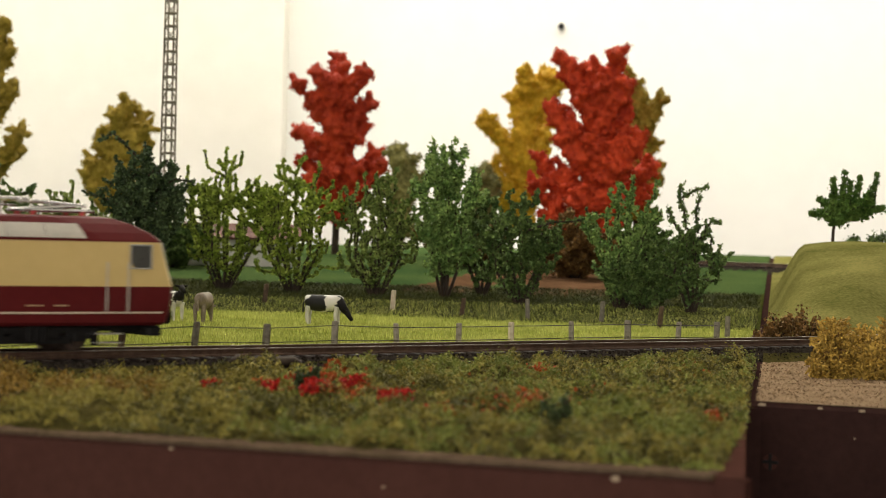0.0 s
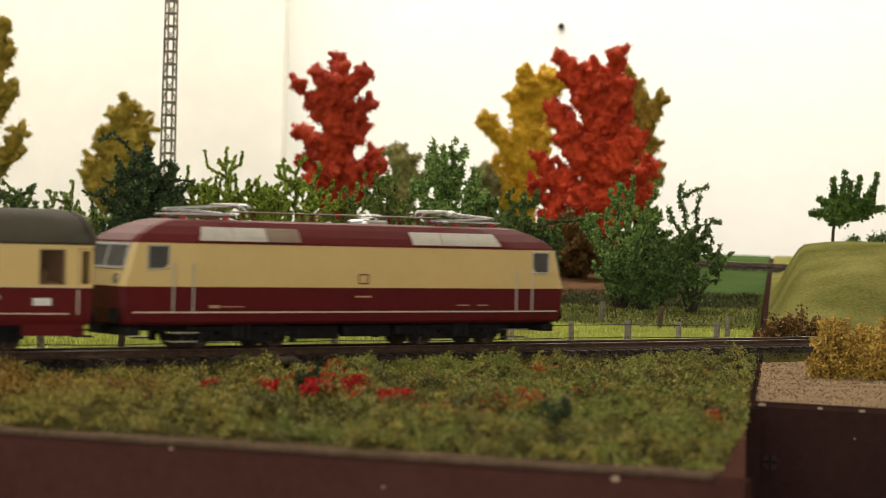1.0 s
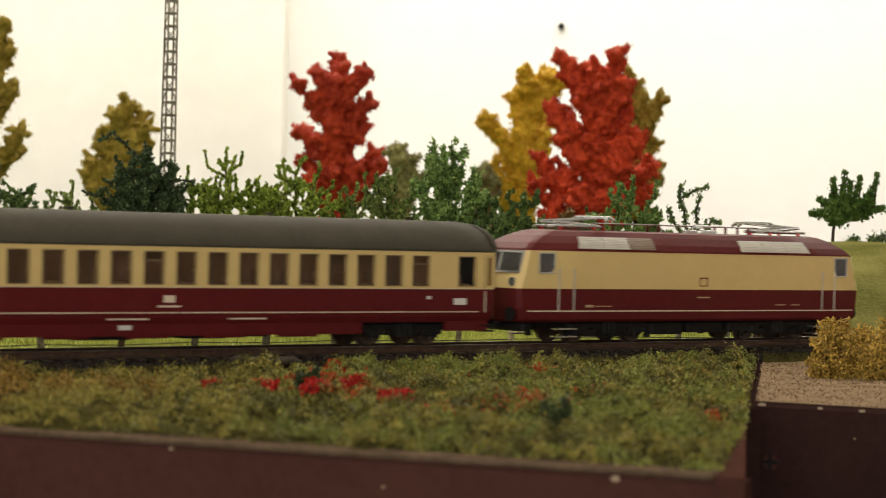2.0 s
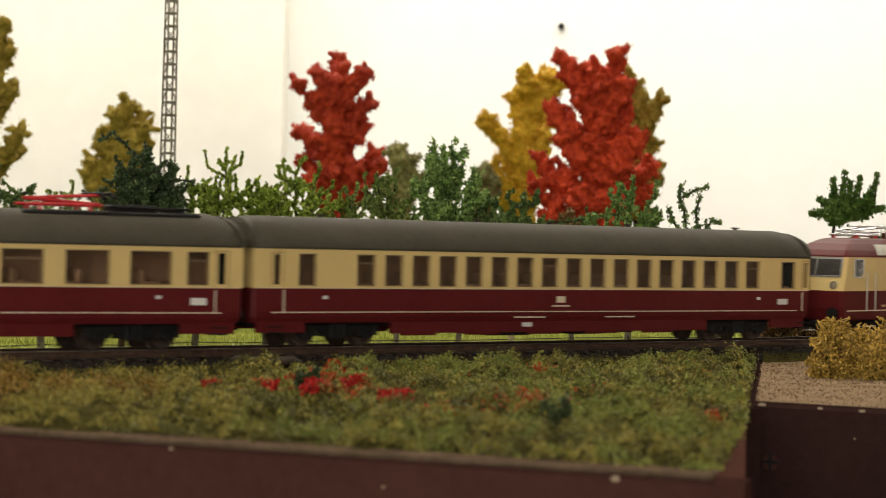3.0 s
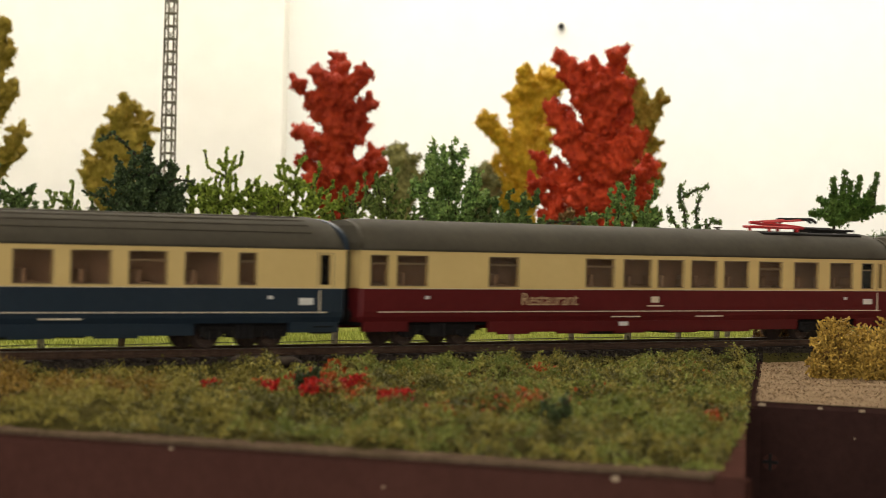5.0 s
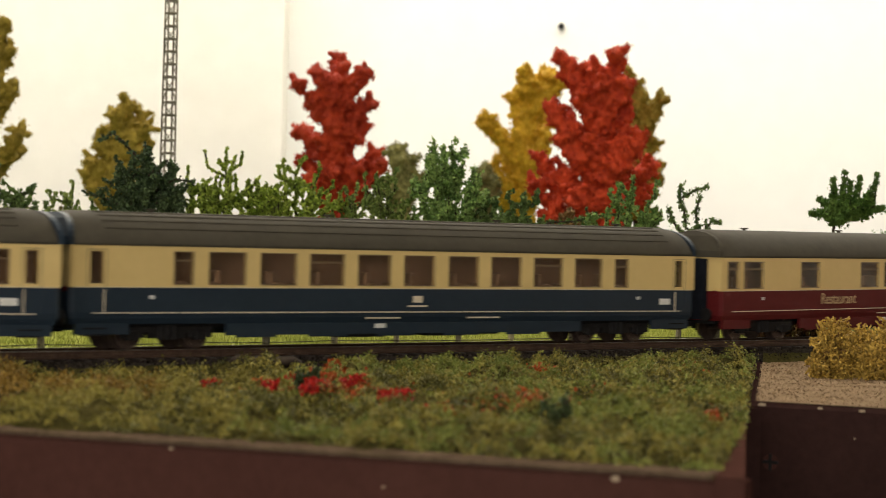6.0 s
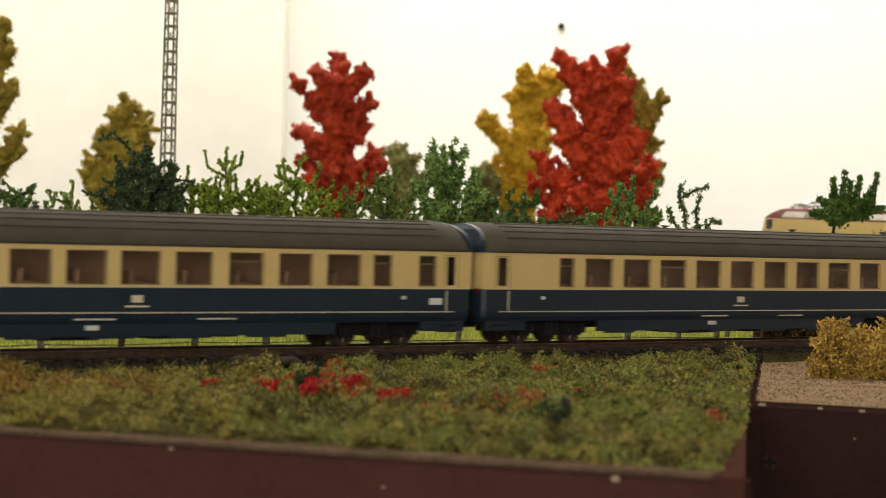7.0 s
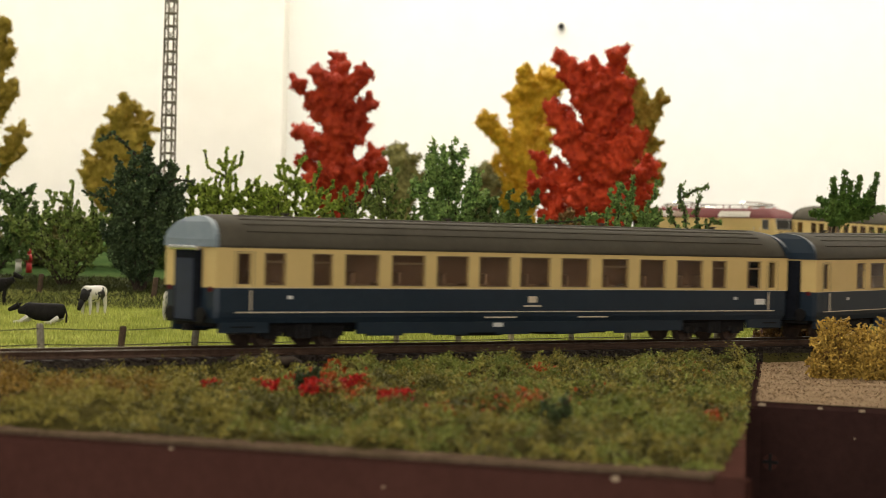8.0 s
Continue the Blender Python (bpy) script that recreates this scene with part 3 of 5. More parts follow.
            rb.part("roof_rib", ROOF, roof)
    for x in (-L * 0.72, -L * 0.2, L * 0.36, L * 0.8):
        vt = Shape()
        vt.tube((x * MM, 0.001, 0.0460), (x * MM, 0.001, 0.0470), 0.0010, n=8)
        vt.tube((x * MM, 0.001, 0.0470), (x * MM, 0.001, 0.0475), 0.0018, n=8)
        vt.part("roof_vent", ROOF, roof)
    # underframe and inside
    un = Shape()
    mbox(un, -L + 2, L - 2, -11.5, 11.5, 7.6, 9.6)
    mbox(un, -34, -12, -13, 13, 3.6, 7.6, 0.5)
    mbox(un, 8, 26, -13, 13, 3.8, 7.6, 0.5)
    mbox(un, 34, 44, -12, 12, 4.2, 7.6, 0.5)
    un.part("underframe", BLACK, car)
    fl = Shape()
    mbox(fl, -L + 2, L - 2, -15.0, 15.0, 21.3, 21.7)
    fl.part("inner_floor", SEAT, car)
    pt = Shape()
    mbox(pt, -L + 4, L - 4, 2.0, 2.8, 21.7, 35.2)
    pt.part("inner_partition", PANELLING, car, "brown wood-look compartment wall")
    seat = Shape()
    mbox(seat, -1.0, 1.0, -6.0, 6.0, 21.2, 27.2, 0.5)
    mbox(seat, 1.0, 5.0, -6.0, 6.0, 21.2, 23.2, 0.4)
    seat = seat.mesh("seat", SEAT)
    k = 0
    for a, b, _ in panes:
        if b - a > 6:
            for y in (-8.4, 8.4):
                hang("seat", seat, car, at=pose((a + b) / 2 * MM - 0.002, y * MM, 0, 0, 0, 180 * (k % 2)))
            k += 1
    buffers(car, L - 1)
    add_bogies(car, key, L - 40, BOGIE_COACH, 13.5)
    return car


_door = []


def mat_door():
    if not _door:
        _door.append(mat("dark_blue_door", (0.012, 0.018, 0.040), (0.018, 0.026, 0.055), 60, 0.4))
    return _door[0]


def locomotive(key):
    car = thing("electric_locomotive", "cream and wine-red model electric locomotive with two folded pantographs", "locomotive")
    L, W = 100.0, 16.0
    shell([(8.6, L - 2.6, W - 1.2), (9.6, L - 2.0, W - 0.2), (14.0, L - 0.6, W), (21.5, L, W)], cut=1.6, taper=1.6, tl=24).part("lower_body", RED, car)
    shell([(21.5, L, W), (28.0, L - 2.2, W - 0.1), (36.2, L - 4.6, W - 0.4)], cut=1.6, taper=1.6, tl=24).part("upper_body", CREAM, car)
    roof = shell([(36.2, L - 4.4, W - 0.3), (36.9, L - 4.8, W - 0.5), (39.2, L - 8, W - 1.6), (42.0, L - 14, W - 3.6), (43.8, L - 20, W - 5.2), (44.5, L - 24, W - 7.5)], cut=1.6, taper=1.8, tl=24).part("roof", RED, car, "wine-red chamfered roof")
    for side in (-1, 1):
        za, zb = 12.6, 13.1
        sh = Shape()
        ya, yb = sorted((side * (W - 0.05), side * (W + 0.12)))
        mbox(sh, -L + 24, L - 24, ya, yb, za, zb)
        for e in (-1, 1):
            v = [(e * (L - x) * MM, side * y * MM, z * MM) for x, y, z in ((24, W + .12, za), (24, W + .12, zb), (4.6, W - 1.42, zb), (4.6, W - 1.42, za))]
            sh.add(v + [(x, y - side * 0.0002, z) for x, y, z in v], [(0, 1, 2, 3), (7, 6, 5, 4), (0, 4, 5, 1), (1, 5, 6, 2), (2, 6, 7, 3), (3, 7, 4, 0)])
        sh.part("trim_line", STRIPE, car)
        # cab side windows
        for e in (-1, 1):
            x0, x1 = sorted((e * (L - 17.5), e * (L - 10.0)))
            fr = Shape()
            yy = side * (W - 1.25)
            frame_ring(fr, x0, x1, 27.8, 35.0, yy, side * 0.6, 0.5)
            win = fr.part("cab_window", STEEL, car, "silver-framed cab side window")
            gl = Shape()
            mbox(gl, x0, x1, min(yy, yy + side * 0.45), max(yy, yy + side * 0.45), 27.8, 35.0)
            gl.part("pane", CABPANE, win)
            for dx in (19.0, 27.0):
                hr = Shape()
                x = e * (L - dx)
                hr.tube((x * MM, side * (W + 0.55) * MM, 0.0126), (x * MM, side * (W + 0.55) * MM, 0.0295), 0.00030, n=5)
                hr.part("handrail", GRILLE, car)
            st = Shape()
            ya, yb = sorted((side * 11.0, side * 15.4))
            x0, x1 = sorted((e * (L - 30), e * (L - 20)))
            for z in (2.6, 5.6):
                mbox(st, x0, x1, ya, yb, z, z + 0.6)
            st.part("step", STEEL, car)
        # roof-edge ventilation grilles on the sloping roof side
        for xa, xb, m in ((-70.0, -56.0, GRILLE), (-55.7, -42.0, GRILLE), (-41.7, -27.8, GRILLE_TAN), (22.8, 36.8, GRILLE), (37.1, 51.0, GRILLE), (51.3, 65.4, GRILLE)):
            a, b = (xa, xb) if side < 0 else (-xb, -xa)
            gr = Shape()
            zs = np.linspace(37.3, 41.9, 8)
            for z0, z1 in zip(zs[:-1], zs[1:]):
                w0, w1 = [float(np.interp(z, [36.9, 39.2, 42.0], [W - 0.5, W - 1.6, W - 3.6])) + 0.25 for z in (z0, z1)]
                sl0, sl1 = (z0 - 37.3) * 0.5, (z1 - 37.3) * 0.5
                d0, d1 = (sl0 if a < -60 else 0), (sl0 if b > 60 else 0)
                v = [((a + d0) * MM, side * (w0 + 0.15) * MM, z0 * MM), ((b - d1) * MM, side * (w0 + 0.15) * MM, z0 * MM), ((b - d1) * MM, side * w1 * MM, z1 * MM), ((a + d0) * MM, side * w1 * MM, z1 * MM)]
                gr.add(v + [(x, y - side * 0.0006, z - 0.0003) for x, y, z in v], [(0, 1, 2, 3), (7, 6, 5, 4), (0, 4, 5, 1), (1, 5, 6, 2), (2, 6, 7, 3), (3, 7, 4, 0)])
            gr.part("ventilation_grille", m, roof)
        # emblem, plates and markings, drawn as plain shapes
        ya, yb = sorted((side * (W - 0.1), side * (W + 0.1)))
        em = Shape()
        frame_ring(em, -1.9, 1.9, 23.2, 26.0, side * (W - 0.12), side * 0.2, 0.4)
        em.part("emblem", RED, car)
        for xa, xb, za, zb, m in ((-3.6, 3.6, 18.0, 18.6, GOLD), (-66, -62, 14.3, 15.3, GOLD), (-61, -52, 14.6, 14.9, GOLD), (44, 50, 15.0, 15.4, GOLD), (54, 59, 15.0, 15.4, GOLD)):
            sh = Shape()
            mbox(sh, xa, xb, ya, yb, za, zb)
            sh.part("marking", m, car)
        pl = Shape()
        ya, yb = sorted((side * 8.0, side * 12.6))
        mbox(pl, -26, -8, ya, yb, 3.2, 8.2, 0.6)
        mbox(pl, -5, 16, ya, yb, 3.8, 8.2, 0.6)
        mbox(pl, 19, 27, ya, yb, 4.4, 8.2, 0.6)
        pl.part("equipment_box", BLACK, car)
    # front windows follow the slant of the nose
    for e in (-1, 1):
        def slant(z):
            return e * float(np.interp(z, [21.5, 28.0, 36.2], [L, L - 2.2, L - 4.6]))
        fr = Shape()
        for ya, yb, za, zb in ((-12.6, 12.6, 35.2, 36.1), (-12.6, 12.6, 27.4, 28.2), (-12.6, -11.8, 28.2, 35.2), (11.8, 12.6, 28.2, 35.2), (-0.4, 0.4, 28.2, 35.2)):
            v = [((slant(z) + e * o) * MM, y * MM, z * MM) for o in (0.4, -0.6) for y, z in ((ya, za), (yb, za), (yb, zb), (ya, zb))]
            fr.add(v, [(0, 1, 2, 3), (7, 6, 5, 4), (0, 4, 5, 1), (1, 5, 6, 2), (2, 6, 7, 3), (3, 7, 4, 0)])
        ws = fr.part("windscreen", STEEL, car, "silver-framed slanted windscreen")
        for ya, yb in ((-11.8, -0.4), (0.4, 11.8)):
            gl = Shape()
            v = [((slant(z) + e * o) * MM, y * MM, z * MM) for o in (0.22, -0.4) for y, z in ((ya, 28.2), (yb, 28.2), (yb, 35.2), (ya, 35.2))]
            gl.add(v, [(0, 1, 2, 3), (7, 6, 5, 4), (0, 4, 5, 1), (1, 5, 6, 2), (2, 6, 7, 3), (3, 7, 4, 0)])
            gl.part("pane", CABPANE, ws)
        for y in (-10.0, 10.0):
            lt = Shape()
            lt.tube(((slant(24.0) - e * 1.2) * MM, y * MM, 0.0240), ((slant(24.0) + e * 0.7) * MM, y * MM, 0.0240), 0.0019, n=10)
            lt.part("headlight", STEEL, car)
        ap = Shape()
        xa, xb = sorted((e * (L - 9), e * (L - 3.5)))
        mbox(ap, xa, xb, -13.0, 13.0, 5.0, 8.6, 1.0)
        ap.part("rail_guard", BLACK, car)
    un = Shape()
    mbox(un, -L + 10, L - 10, -8, 8, 6.4, 8.4)
    un.part("underframe", BLACK, car)
    # roof gear
    pantograph(car, -62, 43.6, STEEL, -1)
    pantograph(car, 60, 43.6, STEEL, 1)
    ln = Shape()
    for y in (-3.0, 3.2):
        ln.tube((-0.046, y * MM, 0.0474), (0.046, y * MM, 0.0474), 0.0003, n=5)
    ln.part("roof_conductor", STEEL, roof)
    for x in (-40, -14, 26, 40):
        for y in (-3.0, 3.2):
            ins = Shape()
            ins.tube((x * MM, y * MM, 0.0443), (x * MM, y * MM, 0.0474), 0.0006, n=7)
            ins.part("insulator", RED, roof)
    sw = Shape()
    mbox(sw, 8, 19, -5, 5, 44.4, 46.0, 0.5)
    sw.tube((0.006, -0.004, 0.0474), (0.022, 0.004, 0.0474), 0.0009, n=6)
    sw.part("main_switch", STEEL, roof)
    buffers(car, L - 3)
    add_bogies(car, key, 49.5, BOGIE_LOCO, 16.0)
    return car


CABPANE = mat("sky_reflecting_cab_glass", (0.040, 0.038, 0.033), (0.060, 0.057, 0.050), 200, 0.1, spec=0.6)

CARS = {}
# middle of each vehicle behind the locomotive's nose (m), pivot (m)
PLAN = {"loco": (0.0958, 0.0495), "first": (0.3540, 0.1040), "diner": (0.6540, 0.1110), "second": (0.9560, 0.1065), "last": (1.2515, 0.1060)}
CARS["loco"] = locomotive("loco")
CARS["first"] = coach("cream and wine-red first-class model coach with many narrow windows", "first", 144.6, RED,
                      [(-98.9 + 12.76 * i, -92.1 + 12.76 * i, i in (0, 7, 16)) for i in range(17)] + [(-124.6, -118.5, False), (127.2, 134.4, False)], [(-135.9, -133.1), (140.7, 143.5)])
CARS["diner"] = coach("cream and wine-red model restaurant car with a red roof pantograph", "diner", 149.6, RED,
                      [(-144.8, -138.0, True), (-132.6, -119.4, True), (-88.2, -74.6, True), (-38, -23.8, True), (-17.3, -3.1, False), (1.9, 15.6, False), (21.3, 35.2, False),
                       (40.8, 54.5, False), (62.1, 75.3, True), (84.4, 98.7, False), (107.7, 121.5, False), (128.8, 135.6, True)], [(139.8, 142.8)])
CARS["second"] = coach("cream and ocean-blue second-class model coach with ribbed roof", "second", 145.2, BLUE,
                       [(a * 0.98, b * 0.98, o) for a, b, o in [(-107.2, -100.5, True), (-92.9, -78.7, False), (-71.1, -56.7, False), (-49.5, -35.4, True), (-27.7, -13.8, False), (-6.1, 7.3, False),
                        (15.5, 29.0, False), (36.8, 50.8, False), (58.8, 72.5, True), (80.8, 94.1, False), (102.7, 108.8, True)]], [(-138, -133), (134.0, 138.4)], True)
CARS["last"] = coach("cream and ocean-blue model coach at the tail of the train", "last", 145.2, BLUE,
                     [(a * 0.967, b * 0.967, o) for a, b, o in [(-128.8, -121.1, True), (-107.5, -99.9, True), (-92.6, -78.1, False), (-70.6, -56.1, True), (-48.7, -34.3, False), (-27.4, -12.9, False),
                      (-6.1, 8.3, False), (16, 29.9, False), (38.4, 51.8, True), (60, 73.5, False), (81.5, 95.7, False), (103, 110.3, True), (124.8, 131.9, True)]], [(-136.5, -131), (133.5, 137.6)], True)
# the restaurant car's lettering and roof gear
for side in (-1, 1):
    cu = bpy.data.curves.new("lettering", "FONT")
    cu.body, cu.size, cu.extrude, cu.align_x = "Restaurant", 0.0068, 0.00008, "CENTER"
    cu.materials.append(GOLD)
    tx = new("lettering", cu)
    tx.parent = CARS["diner"]
    tx.matrix_basis = pose(-0.0575, side * 0.0163, 0.0152, 90, 0, 0 if side < 0 else 180)
    tagged(tx, "gold lettering Restaurant")
pantograph(CARS["diner"], 88, 45.8, REDP, -1)
pad = Shape()
mbox(pad, 72, 137, -8.5, 8.5, 43.6, 46.2, 0.6)
mbox(pad, 106, 122, -5.0, 5.0, 46.0, 48.6, 0.6)
mbox(pad, 125, 133, -4.0, 4.0, 46.0, 47.6, 0.5)
pad.tube((0.104, -0.006, 0.0478), (0.134, -0.006, 0.0474), 0.0005, n=5)
pad.part("roof_platform", BLACK, CARS["diner"])


def run(t):
    """Place of the locomotive's nose along the line at t seconds."""
    uneven = np.interp(t, [0.0, 0.5, 1.0, 1.5, 2.2, 3.0, 3.5, 4.0, 4.5, 5.2, 6.0, 6.5, 7.0, 7.5, 8.0], [-2.5, -2.5, 1.4, 0.4, 1.5, 3.4, 2.4, 4.6, 0.6, 1.6, 2.8, 1.0, 0.9, -2.0, -0.8])
    return -0.1180 + 0.17564 * t + 0.00016 * t * t + float(uneven) * MM


def car_pose(key, t):
    mid, pivot = PLAN[key]
    s = run(t) - mid
    a, ha = on_line(s + pivot)
    b, hb = on_line(s - pivot)
    c, d = (a + b) / 2, a - b
    yaw = math.atan2(d.y, d.x)
    pitch = -math.atan2(d.z, math.hypot(d.x, d.y))
    return pose(c.x, c.y, c.z, 0, math.degrees(pitch), math.degrees(yaw)), yaw, ha, hb


def motions():
    times = [i / 10 for i in range(81)]
    for key, car in CARS.items():
        walk(car, [(t, car_pose(key, t)[0]) for t in times])
    for bogie, key, x in TURNING:
        rows = []
        for t in times:
            _, yaw, ha, hb = car_pose(key, t)
            rows.append((t, pose(x, 0, 0, 0, 0, math.degrees((ha if x > 0 else hb) - yaw))))
        walk(bogie, rows)
    for ws, x in SPINNING:
        walk(ws, [(i / 30, pose(x, 0, 0.0052, 0, math.degrees(run(i / 30) / 0.0052), 0)) for i in range(241)])

# ---- the room ----


def slab(name, x0, x1, y0, y1, z0, z1, material, label, category):
    return tagged(Shape().box(x0, x1, y0, y1, z0, z1).part(name, material), label, category, kind="structure")


slab("floor", -3.2, 3.6, -2.2, 3.6, -1.12, -1.02, FLOOR, "grey carpeted room floor", "floor")
slab("ceiling", -3.2, 3.6, -2.2, 3.6, CEIL, CEIL + 0.1, WALL, "white room ceiling", "ceiling")
slab("wall_back", -0.215, 3.5, 3.0, 3.1, -1.02, CEIL, WALL, "plain white back wall", "wall")
slab("wall_back_recess", -3.1, -0.215, 2.9, 3.1, -1.02, CEIL, PANEL, "cream-white wall section standing forward", "wall")
slab("wall_left", -3.2, -3.1, -2.1, 3.1, -1.02, CEIL, WALL, "plain white side wall", "wall")
slab("wall_right", 3.5, 3.6, -2.1, 3.1, -1.02, CEIL, WALL, "plain white side wall", "wall")
wf = Shape()
wx0, wx1, wz0, wz1 = WINDOW[0] - WINDOW[3] / 2, WINDOW[0] + WINDOW[3] / 2, WINDOW[2] - WINDOW[4] / 2, WINDOW[2] + WINDOW[4] / 2
for a, b, c, d in ((-3.1, wx0, -1.02, CEIL), (wx1, 3.5, -1.02, CEIL), (wx0, wx1, -1.02, wz0), (wx0, wx1, wz1, CEIL)):
    wf.box(a, b, -2.2, -2.1, c, d)
tagged(wf.part("wall_front", WALL), "white wall with a window opening behind the camera", "wall", kind="structure")
win_frame = thing("window_1", "white window frame in the wall behind the camera", "window", kind="structure")
for a, b, c, d in ((wx0, wx1, wz0, wz0 + 0.05), (wx0, wx1, wz1 - 0.05, wz1), (wx0, wx0 + 0.05, wz0 + 0.05, wz1 - 0.05), (wx1 - 0.05, wx1, wz0 + 0.05, wz1 - 0.05)):
    Shape().box(a, b, -2.17, -2.11, c, d).part("window_frame", WALL, win_frame)
LIT = lamp_panel("lit_diffuser", 2.0)
for lx, ly, wx, wy, watts in LAMPS:
    cl = thing("ceiling_light", "flat white ceiling light panel, switched on", "lamp", "ceiling lights", pose(lx, ly, CEIL))
    Shape().box(-wx / 2 - 0.03, wx / 2 + 0.03, -wy / 2 - 0.03, wy / 2 + 0.03, -0.05, 0.0).part("housing", WALL, cl)
    Shape().box(-wx / 2, wx / 2, -wy / 2, wy / 2, -0.062, -0.05).part("diffuser", LIT, cl)

# ---- planting ----
LEAF = {}


def leaf_mat(name, dark, light, scale=120, island=0.45):
    LEAF[name] = mat(name, dark, light, scale, 0.7, island=island, spec=0.2, lo=0.38, hi=0.62)
    return LEAF[name]


IVY = leaf_mat("dark_ivy_flock", (0.022, 0.042, 0.018), (0.085, 0.120, 0.048))
FRESH = leaf_mat("fresh_green_flock", (0.12, 0.19, 0.016), (0.34, 0.41, 0.065))
MID = leaf_mat("mid_green_flock", (0.080, 0.135, 0.022), (0.27, 0.33, 0.085))
BLUISH = leaf_mat("bluish_green_flock", (0.072, 0.150, 0.034), (0.25, 0.355, 0.095))
DEEP = leaf_mat("deep_green_flock", (0.042, 0.082, 0.020), (0.150, 0.215, 0.058))
REDF = leaf_mat("autumn_red_foam", (0.30, 0.024, 0.008), (0.54, 0.060, 0.016), 60, 0.18)
YELF = leaf_mat("autumn_yellow_foam", (0.44, 0.25, 0.012), (0.70, 0.45, 0.035), 60, 0.18)
OLIF = leaf_mat("olive_gold_foam", (0.20, 0.14, 0.015), (0.40, 0.29, 0.045), 60, 0.18)
GREYO = leaf_mat("grey_olive_foam", (0.12, 0.115, 0.035), (0.23, 0.21, 0.07), 60, 0.3)
BARK = mat("dark_twig_bark", (0.018, 0.012, 0.008), (0.05, 0.034, 0.022), 300, 0.9)
MOSS = leaf_mat("meadow_moss_flock", (0.142, 0.124, 0.023), (0.325, 0.270, 0.055), 60, 0.16)
MOSSF = leaf_mat("fresh_moss_flock", (0.112, 0.138, 0.026), (0.265, 0.278, 0.056), 60, 0.16)
MOSSB = leaf_mat("brown_moss_flock", (0.17, 0.100, 0.018), (0.33, 0.205, 0.038), 60, 0.18)
MOSSD = leaf_mat("dark_moss_flock", (0.058, 0.058, 0.013), (0.150, 0.135, 0.030), 60, 0.18)
BLADE = leaf_mat("yellow_green_grass_fibre", (0.25, 0.29, 0.050), (0.52, 0.53, 0.150), 25, 0.3)
FLOWER = leaf_mat("poppy_red_flock", (0.34, 0.012, 0.008), (0.50, 0.026, 0.018), 200, 0.3)
ORANGE = leaf_mat("orange_red_flock", (0.30, 0.050, 0.010), (0.42, 0.09, 0.02), 200, 0.3)
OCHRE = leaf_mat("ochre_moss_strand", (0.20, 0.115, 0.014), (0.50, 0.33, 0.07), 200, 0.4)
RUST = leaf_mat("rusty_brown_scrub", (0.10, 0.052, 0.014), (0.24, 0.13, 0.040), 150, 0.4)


def flakes(rng, centres, size, spread=0.45, flat=1.0):
    """Small four-cornered leaves, each turned at random."""
    n = len(centres)
    a = rng.normal(size=(n, 3)) * np.array([1, 1, flat])
    a /= np.linalg.norm(a, axis=1)[:, None]
    b = np.cross(a, rng.normal(size=(n, 3)) * np.array([flat, flat, 1]))
    b /= np.linalg.norm(b, axis=1)[:, None]
    s = size * rng.uniform(1 - spread, 1 + spread, size=(n, 1)) / 2
    k = rng.uniform(0.55, 1.0, size=(n, 1))
    c = np.cross(a, b) * s * 0.25
    v = np.stack([centres + a * s, centres + b * s * k + c, centres - a * s, centres - b * s * k + c], 1).reshape(-1, 3)
    return v, np.arange(4 * n).reshape(-1, 4)


def blades(rng, roots, height, width, lean=0.35):
    """Upright grass fibres as slim triangles."""
    n = len(roots)
    t = rng.uniform(0, 2 * math.pi, n)
    h = height * rng.uniform(0.5, 1.25, n)
    side = np.stack([np.cos(t), np.sin(t), np.zeros(n)], 1) * width / 2
    tip = roots + np.stack([rng.normal(size=n) * lean * h, rng.normal(size=n) * lean * h, h], 1)
    v = np.stack([roots - side, roots + side, tip], 1).reshape(-1, 3)
    return v, np.arange(3 * n).reshape(-1, 3)


def on_ground(x, y):
    return float(ground_height(np.array([x]), np.array([y]))[0])


def limb(sh, pts, r0, r1, n=5):
    k = len(pts) - 1
    for i in range(k):
        ra, rb = r0 + (r1 - r0) * i / k, r0 + (r1 - r0) * (i + 1) / k
        sh.tube(pts[i], pts[i + 1], ra, rb, n)


def sheath(rng, path, per_metre, sigma):
    """Leaf places close round a twig, all along it."""
    out = []
    for a, b in zip(path[:-1], path[1:]):
        a, b = np.asarray(a), np.asarray(b)
        n = int(rng.poisson(max(1.0, np.linalg.norm(b - a) * per_metre)))
        out.append(a + (b - a) * rng.uniform(size=(n, 1)) + rng.normal(size=(n, 3)) * sigma)
    return np.concatenate(out)


def crooked(rng, start, end, wander, n):
    """A path from start to end that wanders a little sideways at each of its n steps."""
    q = np.linspace(0, 1, n + 1)[:, None]
    step = np.cumsum(rng.normal(size=(n + 1, 3)), axis=0)
    step -= step[0] + (step[-1] - step[0]) * q
    return list(start + (end - start) * q + step * wander)


